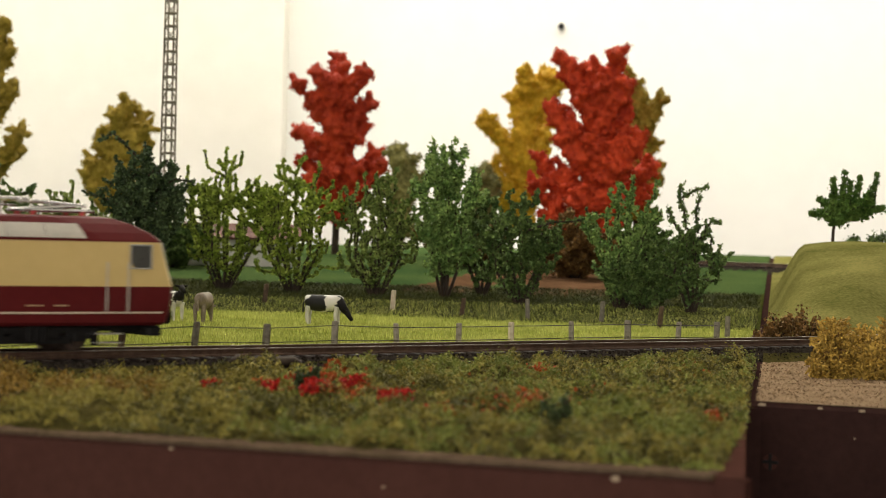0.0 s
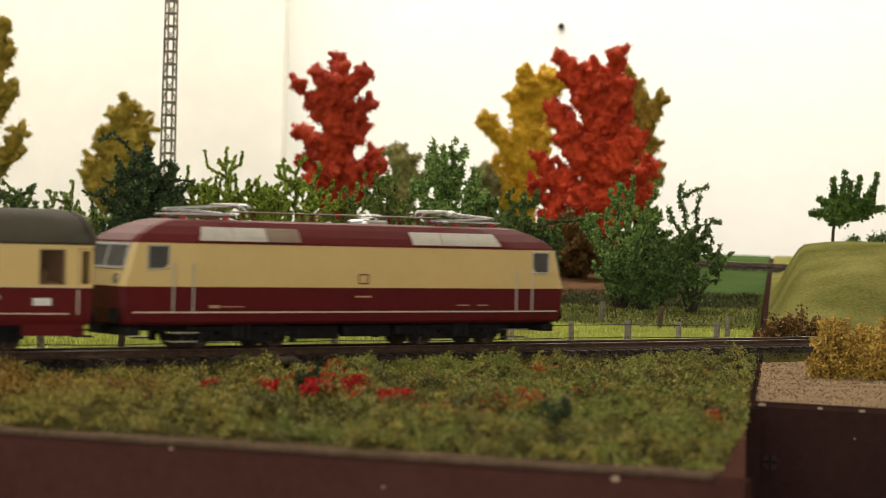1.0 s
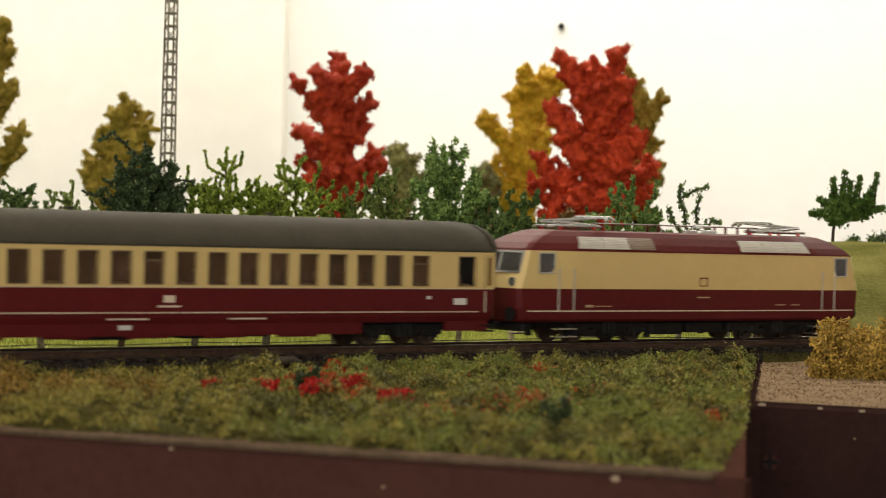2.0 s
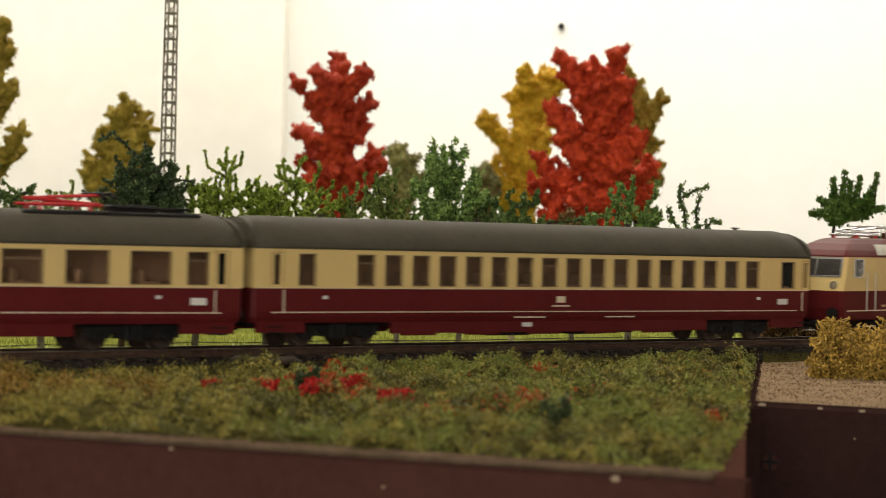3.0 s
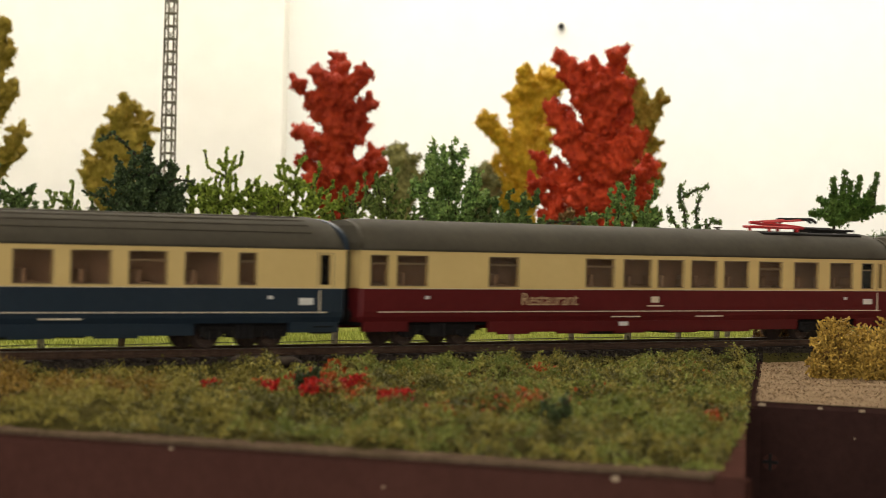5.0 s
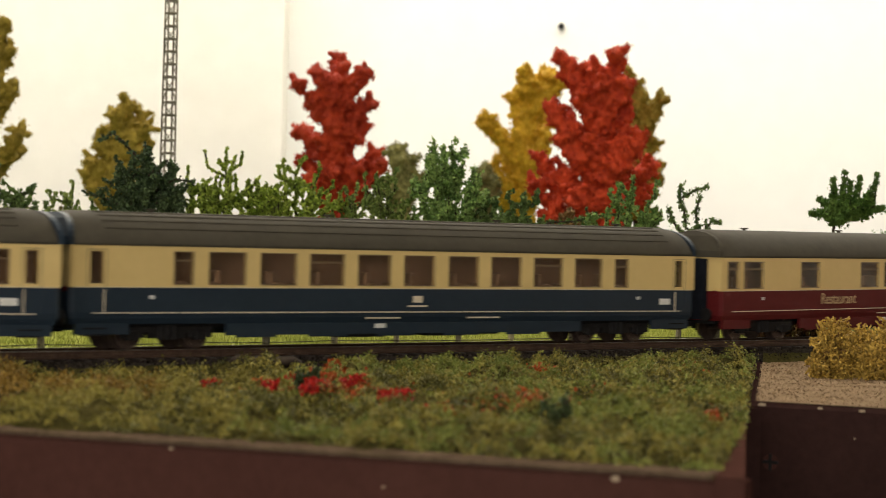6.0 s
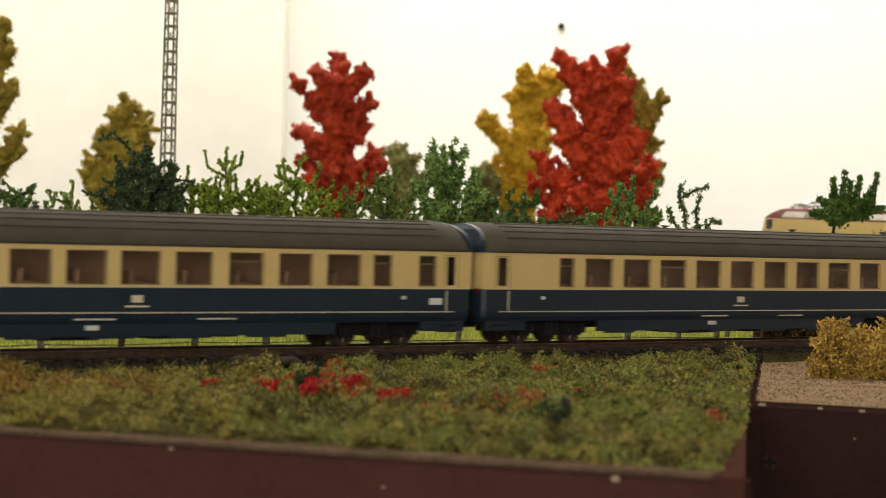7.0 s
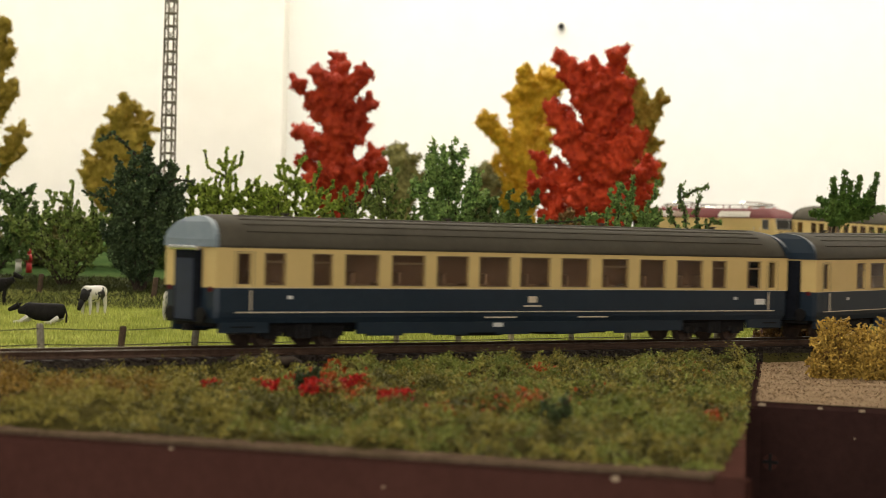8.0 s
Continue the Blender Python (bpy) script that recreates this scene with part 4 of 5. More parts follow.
def bush(x, y, height, half, stems, leaf, label, seed, low=0.12, leafiness=1.0, sprigs=3, clump=0.0025, size=0.0019, lean=(0.0, 0.0), twigs=()):
    """A wire-and-flock bush: crooked stems splay from one foot, fork into knobbly twigs with blunt ends, and carry leaf clumps close round the wire."""
    rng = np.random.RandomState(seed)
    ob = thing("bush", label, "bush", "bushes along the meadow", pose(x, y, on_ground(x, y) - 0.001))
    sh = Shape()
    pts = []

    def clothe(path, thick, per_metre):
        pts.append(sheath(rng, path, per_metre, thick * 0.48))
        for p in path[1:]:
            if rng.uniform() < 0.55:
                pts.append(p + rng.normal(size=3) * thick * 0.9 + rng.normal(size=(int(14 + 10 * leafiness), 3)) * thick * 0.55)

    for i in range(stems):
        u = (i + 0.5) / stems * 2 - 1 + rng.uniform(-0.12, 0.12)
        top = np.array([u * half * rng.uniform(0.7, 0.95) + lean[0], rng.uniform(-0.6, 0.6) * half + lean[1], height * (0.94 - 0.26 * abs(u) - rng.uniform(0, 0.16))])
        foot = np.array([u * half * 0.10, rng.uniform(-0.1, 0.1) * half, 0.0])
        knee = np.array([u * half * 0.62, top[1] * 0.6, height * 0.30])
        path = crooked(rng, foot, knee, 0.0006, 4) + crooked(rng, knee, top, 0.0012, 8)[1:]
        limb(sh, path, 0.0011, 0.0005)
        first = max(1, int(low * 12))
        clothe(path[first:], clump * 0.52, 6600 * leafiness)
        for j in range(max(first, 2), 13):
            for _ in range(rng.poisson(0.8 * leafiness ** 0.6)):
                out = np.array([rng.normal() * 0.8 + 0.45 * u, rng.normal() * 0.8, rng.uniform(-0.15, 1.0)])
                out *= rng.uniform(0.25, 0.55) * half / np.linalg.norm(out)
                rise = np.array([0, 0, rng.uniform(0.03, 0.11) * height])
                tw = crooked(rng, path[j], path[j] + out, 0.0006, 3) + crooked(rng, path[j] + out, path[j] + out * 1.15 + rise, 0.0005, 3)[1:]
                limb(sh, tw, 0.0006, 0.0004, 4)
                clothe(tw, clump * 0.44, 6600 * leafiness)
        for _ in range(sprigs):
            base = path[rng.randint(8, 13)]
            d = np.array([rng.normal() * 0.8, rng.normal() * 0.5, 1.0]) * height * rng.uniform(0.06, 0.13)
            tw = crooked(rng, base, base + d, 0.0006, 4)
            limb(sh, tw, 0.0006, 0.0004, 4)
            clothe(tw, 0.0010, 8000)
    for tw in twigs:
        path = [np.array(p) for p in tw]
        limb(sh, path, 0.0008, 0.0005, 5)
        for a, b in zip(path[:-1], path[1:]):
            for w in (0.3, 0.65, 1.0):
                pts.append(a + (b - a) * w + rng.normal(size=(24, 3)) * 0.0009)
    sh.part("trunk", BARK, ob, "thin dark wire stems")
    v, f = flakes(rng, np.concatenate(pts), size)
    hang("crown", big_mesh("crown", v, f, leaf), ob)
    return ob


def globe():
    """A finely divided ball of radius 1 as arrays, the base of a foam lump."""
    bm = bmesh.new()
    bmesh.ops.create_icosphere(bm, subdivisions=2, radius=1.0)
    v = np.array([p.co[:] for p in bm.verts])
    f = np.array([[p.index for p in q.verts] for q in bm.faces])
    bm.free()
    return v, f


GLOBE_V, GLOBE_F = globe()


def foam_lump(rng, c, r):
    """One uneven lump of foam: a ball pushed in and out by waves of three sizes."""
    v = GLOBE_V
    push = np.zeros(len(v))
    for k, amp in ((2.2, 0.20), (4.5, 0.18), (8.0, 0.10)):
        for _ in range(3):
            push += amp * 0.7 * np.sin(v @ (rng.normal(size=3) * k) + rng.uniform(0, 6.28))
    stretch = rng.uniform(0.82, 1.2, size=3)
    return c + v * (r * (1 + push))[:, None] * stretch


FOAM_GRAIN = bpy.data.textures.new("foam_grain", "CLOUDS")
FOAM_GRAIN.noise_scale, FOAM_GRAIN.noise_depth = 0.0055, 2


def foam_tree(x, y, height, half, tips, leaf, label, seed, lump=0.0085, name="tree", size=0.0012):
    """A tree of dyed foam: limbs run from the trunk to the given tips, strung with uneven lumps, all under a thin fuzz."""
    rng = np.random.RandomState(seed)
    ob = thing(name, label, "tree", "autumn foam trees", pose(x, y, on_ground(x, y) - 0.001))
    sh = Shape()
    limb(sh, [np.array([rng.normal() * 0.001, rng.normal() * 0.001, height * q]) for q in np.linspace(0, 0.80, 7)], 0.0032, 0.0010, 7)
    lumps = []
    for q in np.linspace(0.25, 0.84, 12):
        lumps.append((np.array([rng.normal() * 0.002, rng.normal() * 0.002, height * q]), lump * rng.uniform(0.62, 0.85) * (1.15 - 0.5 * q)))
    for tx, tz in tips:
        tip = np.array([tx * half * 1.02, rng.uniform(-0.45, 0.45) * half, tz * height * 0.99])
        root = np.array([0.0, 0.0, max(0.10, tz - 0.10 - 0.14 * abs(tx)) * height])
        mid = (root + tip) / 2 + np.array([0, 0, -0.02 * height]) + rng.normal(size=3) * 0.002
        limb(sh, [root, mid, tip], 0.0012, 0.0006)
        for q in (0.2, 0.35, 0.5, 0.64, 0.77, 0.9, 1.0):
            c = root * (1 - q) ** 2 + 2 * q * (1 - q) * mid + tip * q * q
            lumps.append((c + rng.normal(size=3) * lump * 0.10, lump * (0.74 - 0.24 * q) * rng.uniform(0.88, 1.12)))
            for _ in range(1 if q < 0.95 else 4):
                d = rng.normal(size=3) + np.array([0.5 * np.sign(tx), -0.2, 0.55])
                d *= lump * rng.uniform(0.50, 0.75) / np.linalg.norm(d)
                lumps.append((c + d, lump * rng.uniform(0.24, 0.36)))
                lumps.append((c + d * 1.55, lump * rng.uniform(0.15, 0.24)))
    vs, fs, pts, k = [], [], [], 0
    for c, r in lumps:
        v = foam_lump(rng, c, r)
        vs.append(v)
        fs.append(GLOBE_F + k)
        k += len(v)
        pick = rng.randint(0, len(v), int(420 * (r / 0.006) ** 2) + 8)
        pts.append(v[pick] + (v[pick] - c) * rng.uniform(-0.12, 0.12, size=(len(pick), 1)) + rng.normal(size=(len(pick), 3)) * 0.0005)
    sh.part("trunk", BARK, ob, "brown trunk")
    crown = hang("crown", big_mesh("crown", np.concatenate(vs), np.concatenate(fs), leaf, True), ob)
    crown.modifiers.new("melt", "REMESH").voxel_size = 0.0013
    crown.modifiers["melt"].use_smooth_shade = True
    even = crown.modifiers.new("even", "SMOOTH")
    even.factor, even.iterations = 0.6, 6
    rough = crown.modifiers.new("rough", "DISPLACE")
    rough.texture, rough.strength, rough.mid_level = FOAM_GRAIN, 0.0050, 0.5
    v, f = flakes(rng, np.concatenate(pts), size)
    hang("fuzz", big_mesh("fuzz", v, f, leaf), crown)
    return ob


# bushes along the far edge of the meadow
bush(-0.1850, 1.36, 0.094, 0.0215, 8, IVY, "dense dark green bush with one bare twig", 11, low=0.05, leafiness=1.9, sprigs=3, clump=0.0042,
     twigs=[[(0.0, 0, 0.080), (-0.010, -0.004, 0.090), (-0.018, -0.004, 0.097), (-0.026, -0.004, 0.093)], [(0.008, 0, 0.062), (0.020, -0.003, 0.070), (0.031, -0.003, 0.069)], [(-0.006, 0, 0.05), (-0.024, -0.004, 0.058), (-0.034, -0.004, 0.060)]])
bush(-0.2370, 1.40, 0.062, 0.0290, 7, MID, "rounded olive-green bush beside the meadow", 12, low=0.15, leafiness=1.0, sprigs=2)
bush(-0.2920, 1.42, 0.074, 0.0300, 7, DEEP, "dark green bush at the meadow's corner", 13, low=0.1, leafiness=1.7, sprigs=3, clump=0.0036)
bush(-0.1376, 1.40, 0.085, 0.0290, 9, FRESH, "airy light green bush with upright sprigs", 14, low=0.08, leafiness=0.85, sprigs=5, clump=0.0019)
bush(-0.0930, 1.39, 0.082, 0.0290, 9, FRESH, "airy light green bush with upright sprigs", 15, low=0.08, leafiness=0.95, sprigs=4, clump=0.0019)
bush(-0.0410, 1.38, 0.080, 0.0295, 10, MID, "mid-green bush with many thin stems", 16, low=0.08, leafiness=0.85, sprigs=3, clump=0.0019)
bush(0.0015, 1.38, 0.108, 0.0175, 7, BLUISH, "tall dense bluish-green bush", 17, low=0.2, leafiness=1.5, sprigs=1, clump=0.0044)
bush(0.0255, 1.40, 0.066, 0.0190, 5, DEEP, "low dark green bush between taller ones", 18, low=0.2, leafiness=0.9, sprigs=2)
bush(0.0468, 1.33, 0.070, 0.0245, 7, DEEP, "dark green bush with one long side twig", 19, low=0.08, leafiness=0.95, sprigs=3, clump=0.0028,
     twigs=[[(0.004, 0, 0.046), (0.018, -0.004, 0.051), (0.032, -0.004, 0.052), (0.044, -0.004, 0.056)]])
bush(0.1060, 1.32, 0.079, 0.0215, 7, BLUISH, "bluish-green bush beside the back fence", 20, low=0.1, leafiness=1.0, sprigs=3, clump=0.0028)
bush(0.1200, 1.31, 0.044, 0.0200, 6, DEEP, "low dark bush beside the back fence", 21, low=0.05, leafiness=1.3, sprigs=1, clump=0.0028)
bush(0.1458, 1.30, 0.060, 0.0150, 5, DEEP, "sparse dark bush with bare twigs", 22, low=0.05, leafiness=0.65, sprigs=4, clump=0.0021,
     twigs=[[(-0.004, 0, 0.050), (-0.0055, 0, 0.062), (-0.0085, 0, 0.068), (-0.0075, 0, 0.0755)], [(-0.0065, 0, 0.069), (0.001, 0, 0.0735), (0.0078, 0, 0.0755)], [(0.003, 0, 0.048), (0.0015, 0, 0.060), (0.0035, 0, 0.070)], [(0.004, 0, 0.045), (0.011, 0, 0.056), (0.0155, 0, 0.055)], [(-0.004, 0, 0.045), (-0.012, 0, 0.055), (-0.0145, 0, 0.062)]])

# a lower, duller row behind them closes the gaps
for bx, by, bh, bw, lf, sd in ((0.012, 1.70, 0.036, 0.030, RUST, 203), (0.096, 1.60, 0.040, 0.030, RUST, 205), (0.148, 1.62, 0.030, 0.026, DEEP, 206), (-0.20, 1.60, 0.034, 0.034, DEEP, 207), (-0.275, 1.58, 0.032, 0.034, GREYO, 208)):
    bush(bx, by, bh, bw, 8, lf, "low dull bush in the back row", sd, low=0.0, leafiness=1.3, sprigs=1, clump=0.0044, size=0.0026)

# autumn trees further back
foam_tree(-0.0896, 1.85, 0.171, 0.0388, [(0.0, 0.95), (-0.44, 0.89), (0.5, 0.89), (-0.83, 0.835), (-0.5, 0.765), (0.0, 0.79), (0.6, 0.74), (0.5, 0.64), (-0.77, 0.61), (-0.35, 0.57), (0.0, 0.67),
          (0.15, 0.545), (0.75, 0.5), (-0.7, 0.46), (0.4, 0.435), (-0.1, 0.41), (0.88, 0.435), (0.0, 0.3), (-0.45, 0.35), (0.5, 0.32)], REDF, "autumn-red model tree of dyed foam", 31, lump=0.0105)
foam_tree(0.0714, 1.95, 0.172, 0.0409, [(0.33, 0.95), (-0.04, 0.92), (0.63, 0.91), (-0.22, 0.82), (0.27, 0.83), (-0.1, 0.72), (0.4, 0.7), (-0.89, 0.68), (-0.58, 0.62), (-0.16, 0.6), (0.33, 0.58), (-0.46, 0.52),
          (-0.04, 0.48), (-0.65, 0.44), (-0.28, 0.38), (0.2, 0.39), (-0.52, 0.32), (0.0, 0.28)], YELF, "golden-yellow model tree of dyed foam", 32, lump=0.0115)
foam_tree(0.1176, 1.75, 0.176, 0.0480, [(-0.54, 0.93), (-0.35, 0.85), (0.3, 0.95), (-0.07, 0.89), (0.06, 0.82), (0.43, 0.82), (-0.2, 0.76), (-0.72, 0.685), (-0.4, 0.67), (0.06, 0.7), (0.43, 0.71), (-0.07, 0.583), (-0.5, 0.57),
          (0.4, 0.58), (0.7, 0.57), (0.85, 0.47), (-0.86, 0.47), (-0.5, 0.444), (0.0, 0.444), (0.43, 0.444), (-0.95, 0.356), (-0.63, 0.3), (-0.2, 0.32), (0.25, 0.32), (-0.5, 0.17), (-0.2, 0.09), (-0.72, 0.2), (0.8, 0.34)], REDF, "tall autumn-red model tree of dyed foam", 33, lump=0.0112)
foam_tree(0.1600, 1.84, 0.166, 0.0270, [(-0.36, 0.95), (0.0, 0.87), (0.55, 0.82), (0.3, 0.76), (-0.2, 0.75), (0.07, 0.63), (0.4, 0.6), (0.45, 0.49), (0.2, 0.35), (0.5, 0.44), (0.4, 0.24), (0.2, 0.13)], OLIF, "olive-gold model tree of dyed foam", 34, lump=0.0090)
foam_tree(-0.2765, 1.90, 0.133, 0.0320, [(0.15, 0.93), (0.45, 0.85), (-0.08, 0.85), (0.68, 0.78), (0.15, 0.76), (-0.38, 0.76), (-0.53, 0.67), (0.0, 0.655), (0.53, 0.67), (-0.76, 0.545), (-0.23, 0.53), (0.38, 0.545), (-0.83, 0.44), (-0.3, 0.4)], OLIF, "olive-gold model tree of dyed foam", 35, lump=0.0100)
foam_tree(-0.3960, 1.90, 0.186, 0.0330, [(0.5, 1.0), (0.6, 0.9), (0.1, 0.86), (0.7, 0.72), (0.3, 0.65), (1.0, 0.52), (0.7, 0.45), (-0.2, 0.5), (0.2, 0.35), (-0.6, 0.7)], OLIF, "tall olive-gold model tree of dyed foam", 36, lump=0.0110)
foam_tree(-0.0360, 1.80, 0.088, 0.0130, [(-0.3, 1.0), (0.6, 0.9), (-0.6, 0.7), (0.5, 0.62), (0.0, 0.5), (0.9, 0.75)], GREYO, "small grey-olive model tree of foam", 37, lump=0.0096)
foam_tree(0.0330, 1.85, 0.072, 0.0100, [(0.0, 1.0), (-0.6, 0.86), (0.6, 0.8), (-0.3, 0.6), (0.4, 0.5)], GREYO, "small grey-olive model tree of foam", 38, lump=0.0096)


def parasol_tree(x, y, height, half, seed):
    """The green tree on the hill: a bare trunk, a flat dense crown and upright flocked fingers."""
    rng = np.random.RandomState(seed)
    ob = thing("tree", "bright green model tree with finger-like upright branches on the hill", "tree", at=pose(x, y, on_ground(x, y) - 0.001))
    sh = Shape()
    pts = []
    fork = np.array([-0.006, 0, height * 0.36])
    limb(sh, [np.array([-0.0075, 0, 0]), np.array([-0.0072, 0, height * 0.2]), fork], 0.0011, 0.0009, 6)
    for dx, top in ((-0.9, 0.42), (-0.62, 0.62), (-0.36, 0.90), (-0.06, 1.0), (0.10, 0.86), (0.34, 0.93), (0.58, 0.72), (0.80, 0.98), (0.72, 0.60), (0.98, 0.52), (0.35, 0.48), (-0.2, 0.5), (0.55, 0.40), (0.1, 0.55)):
        tip = np.array([dx * half, rng.uniform(-0.4, 0.4) * half, top * height])
        mid = np.array([dx * half * (0.95 if top > 0.8 else 0.6), tip[1] * 0.8, height * (0.55 if top > 0.6 else 0.46)])
        limb(sh, [fork, mid, tip], 0.0008, 0.0004)
        for q in np.linspace(0, 1, 10):
            p = fork * (1 - q) ** 2 + 2 * q * (1 - q) * mid + tip * q * q
            r = 0.0036 * (1 - 0.55 * q) if top < 0.8 else 0.0034 * (1 - 0.62 * q)
            pts.append(p + rng.normal(size=(100, 3)) * r * 0.55)
    sh.part("trunk", BARK, ob, "thin reddish-brown trunk")
    v, f = flakes(rng, np.concatenate(pts), 0.0019)
    hang("crown", big_mesh("crown", v, f, MIDB), ob)


MIDB = leaf_mat("bright_tree_flock", (0.040, 0.095, 0.014), (0.115, 0.19, 0.036), 150, 0.3)
parasol_tree(0.2456, 1.36, 0.0445, 0.0242, 41)


def low_shrub(x, y, height, half, leaf, label, seed, n=900, size=0.0016, name="shrub"):
    rng = np.random.RandomState(seed)
    ob = thing(name, label, "shrub", at=pose(x, y, on_ground(x, y) - 0.0008))
    sh = Shape()
    pts = []
    for i in range(9):
        tip = np.array([rng.uniform(-1, 1) * half, rng.uniform(-1, 1) * half, height * rng.uniform(0.55, 1.0)])
        limb(sh, [np.zeros(3), tip * 0.55, tip], 0.0007, 0.0003, 4)
        pts.append(tip * 0.8 + rng.normal(size=(n // 9, 3)) * np.array([half, half, height]) * 0.15)
    p = np.concatenate(pts)
    p[:, 2] = np.abs(p[:, 2])
    sh.part("stem", BARK, ob)
    v, f = flakes(rng, p, size)
    hang("crown", big_mesh("crown", v, f, leaf), ob)


low_shrub(0.258, 1.41, 0.011, 0.008, DEEP, "small dark shrub on the hill top", 51)
low_shrub(0.277, 1.41, 0.013, 0.010, DEEP, "small dark shrub on the hill top", 52)
low_shrub(0.1530, 1.010, 0.015, 0.0075, RUST, "rusty brown scrub at the foot of the hill", 53)
low_shrub(0.1660, 1.020, 0.017, 0.0080, RUST, "rusty brown scrub at the foot of the hill", 54)
low_shrub(0.1440, 0.985, 0.008, 0.0050, RUST, "low rusty brown scrub beside the track", 55)


def moss_bush(x, y, height, half, label, seed, strands=1000):
    """A cushion of springy dried moss: many short curled strands."""
    rng = np.random.RandomState(seed)
    ob = thing("moss_bush", label, "bush", "ochre moss bushes", pose(x, y, on_ground(x, y) - 0.001))
    sh = Shape()
    for i in range(strands):
        d = rng.normal(size=3)
        d[2] = abs(d[2])
        d /= np.linalg.norm(d)
        rad = rng.uniform(0.35, 1.0)
        p = d * np.array([half, half * 0.8, height]) * rad * np.array([1, 1, 0.93])
        run_dir = d * 0.8 + rng.normal(size=3) * 0.8
        for j in range(4):
            run_dir = run_dir * 0.6 + rng.normal(size=3) * 0.75
            q = p + run_dir / np.linalg.norm(run_dir) * 0.0011
            q[2] = max(q[2], 0.0003)
            sh.tube(p, q, 0.00042, 0.00034, 3)
            p = q
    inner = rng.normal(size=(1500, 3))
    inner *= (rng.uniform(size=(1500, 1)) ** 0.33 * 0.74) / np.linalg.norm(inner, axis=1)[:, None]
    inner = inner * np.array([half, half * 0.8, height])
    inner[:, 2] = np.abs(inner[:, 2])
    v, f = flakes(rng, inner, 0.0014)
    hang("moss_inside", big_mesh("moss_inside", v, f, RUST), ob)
    sh.part("moss_tangle", OCHRE, ob, "curled ochre moss strands")


moss_bush(0.1470, 0.828, 0.0255, 0.0100, "ochre-yellow cushion of dried moss beside the track", 61)
moss_bush(0.1665, 0.822, 0.0250, 0.0115, "ochre-yellow cushion of dried moss beside the track", 62)
moss_bush(0.1590, 0.845, 0.0200, 0.0090, "ochre-yellow cushion of dried moss beside the track", 63)

# ---- ground cover ----


def scatter(rng, n, x0, x1, y0, y1, keep):
    x, y = rng.uniform(x0, x1, n), rng.uniform(y0, y1, n)
    ahead = (x + 0.0102) * -math.sin(HEADING) + (y - 0.8343) * math.cos(HEADING)
    m = keep(x, y, ahead)
    x, y = x[m], y[m]
    return np.stack([x, y, ground_height(x, y)], 1)


def cover(name, arrays, material, label, category="grass"):
    vs, fs, k = [], [], 0
    for v, f in arrays:
        vs.append(v)
        fs.append(f + k)
        k += len(v)
    return tagged(new(name, big_mesh(name, np.concatenate(vs), np.concatenate(fs), material)), label, category, kind="stuff")


rng = np.random.RandomState(71)


def front_keep(x, y, a):
    edge = np.where(x > -0.174, 0.495 - x * 0.382, 0.505)
    margin = np.maximum(0.0072 - (y - 0.472) * 0.055, 0.0006) + 0.0010 * wobble(x, y, 500, 15)
    return (a < -0.0255 + 0.003 * wobble(x, y, 300, 8)) & (x < joint_x(y) - margin) & (y > edge + 0.0065 + 0.004 * wobble(x, y, 160, 18))


# a fleece of fine moss, heaped into cushions where it is lush and thin over the hollows
spots = scatter(rng, 260000, -0.26, 0.13, 0.44, 0.92, front_keep)
sx, sy = spots[:, 0], spots[:, 1]
lush = np.clip(0.42 + 1.3 * wobble(sx, sy, 190, 9) + 1.4 * wobble(sx, sy, 480, 10) + 0.8 * wobble(sx, sy, 1000, 11), 0.0, 1.8)
bare = lush > rng.uniform(0, 0.34, len(lush))
spots, lush = spots[bare], lush[bare]
tall = np.repeat(spots, 3, axis=0) + rng.normal(size=(len(spots) * 3, 3)) * np.array([0.0006, 0.0006, 0.0001])
tall[:, 2] += np.repeat(lush, 3) * (0.0021 + np.abs(rng.normal(size=len(tall))) * 0.0009)
kind = wobble(tall[:, 0], tall[:, 1], 70, 12) + 0.9 * wobble(tall[:, 0], tall[:, 1], 330, 13) + 0.12 * rng.normal(size=len(tall))
brown = np.exp(-(((tall[:, 0] + 0.115) / 0.040) ** 2 + ((tall[:, 1] - 0.640) / 0.045) ** 2)) + 0.25 * np.exp(-((tall[:, 1] - 0.505 + tall[:, 0] * 0.382) / 0.010) ** 2) + 0.10 * wobble(tall[:, 0], tall[:, 1], 180, 17) + 0.10 * rng.normal(size=len(tall)) > 0.48
deep = (kind > 0.26) & ~brown
fresh = (kind < -0.16) & ~brown & (tall[:, 0] > -0.05)
for nm, m, material, lb in (("meadow_moss", ~brown & ~deep & ~fresh, MOSS, "olive-green mossy ground cover of the front meadow"), ("meadow_brown_moss", brown, MOSSB, "brown patch of mossy ground cover"),
                            ("meadow_dark_moss", deep, MOSSD, "dark green patches of mossy ground cover"), ("meadow_fresh_moss", fresh, MOSSF, "fresher green patches of mossy ground cover")):
    cover(nm, [flakes(rng, tall[m], 0.0008, 0.5, 0.8)], material, lb, "moss")

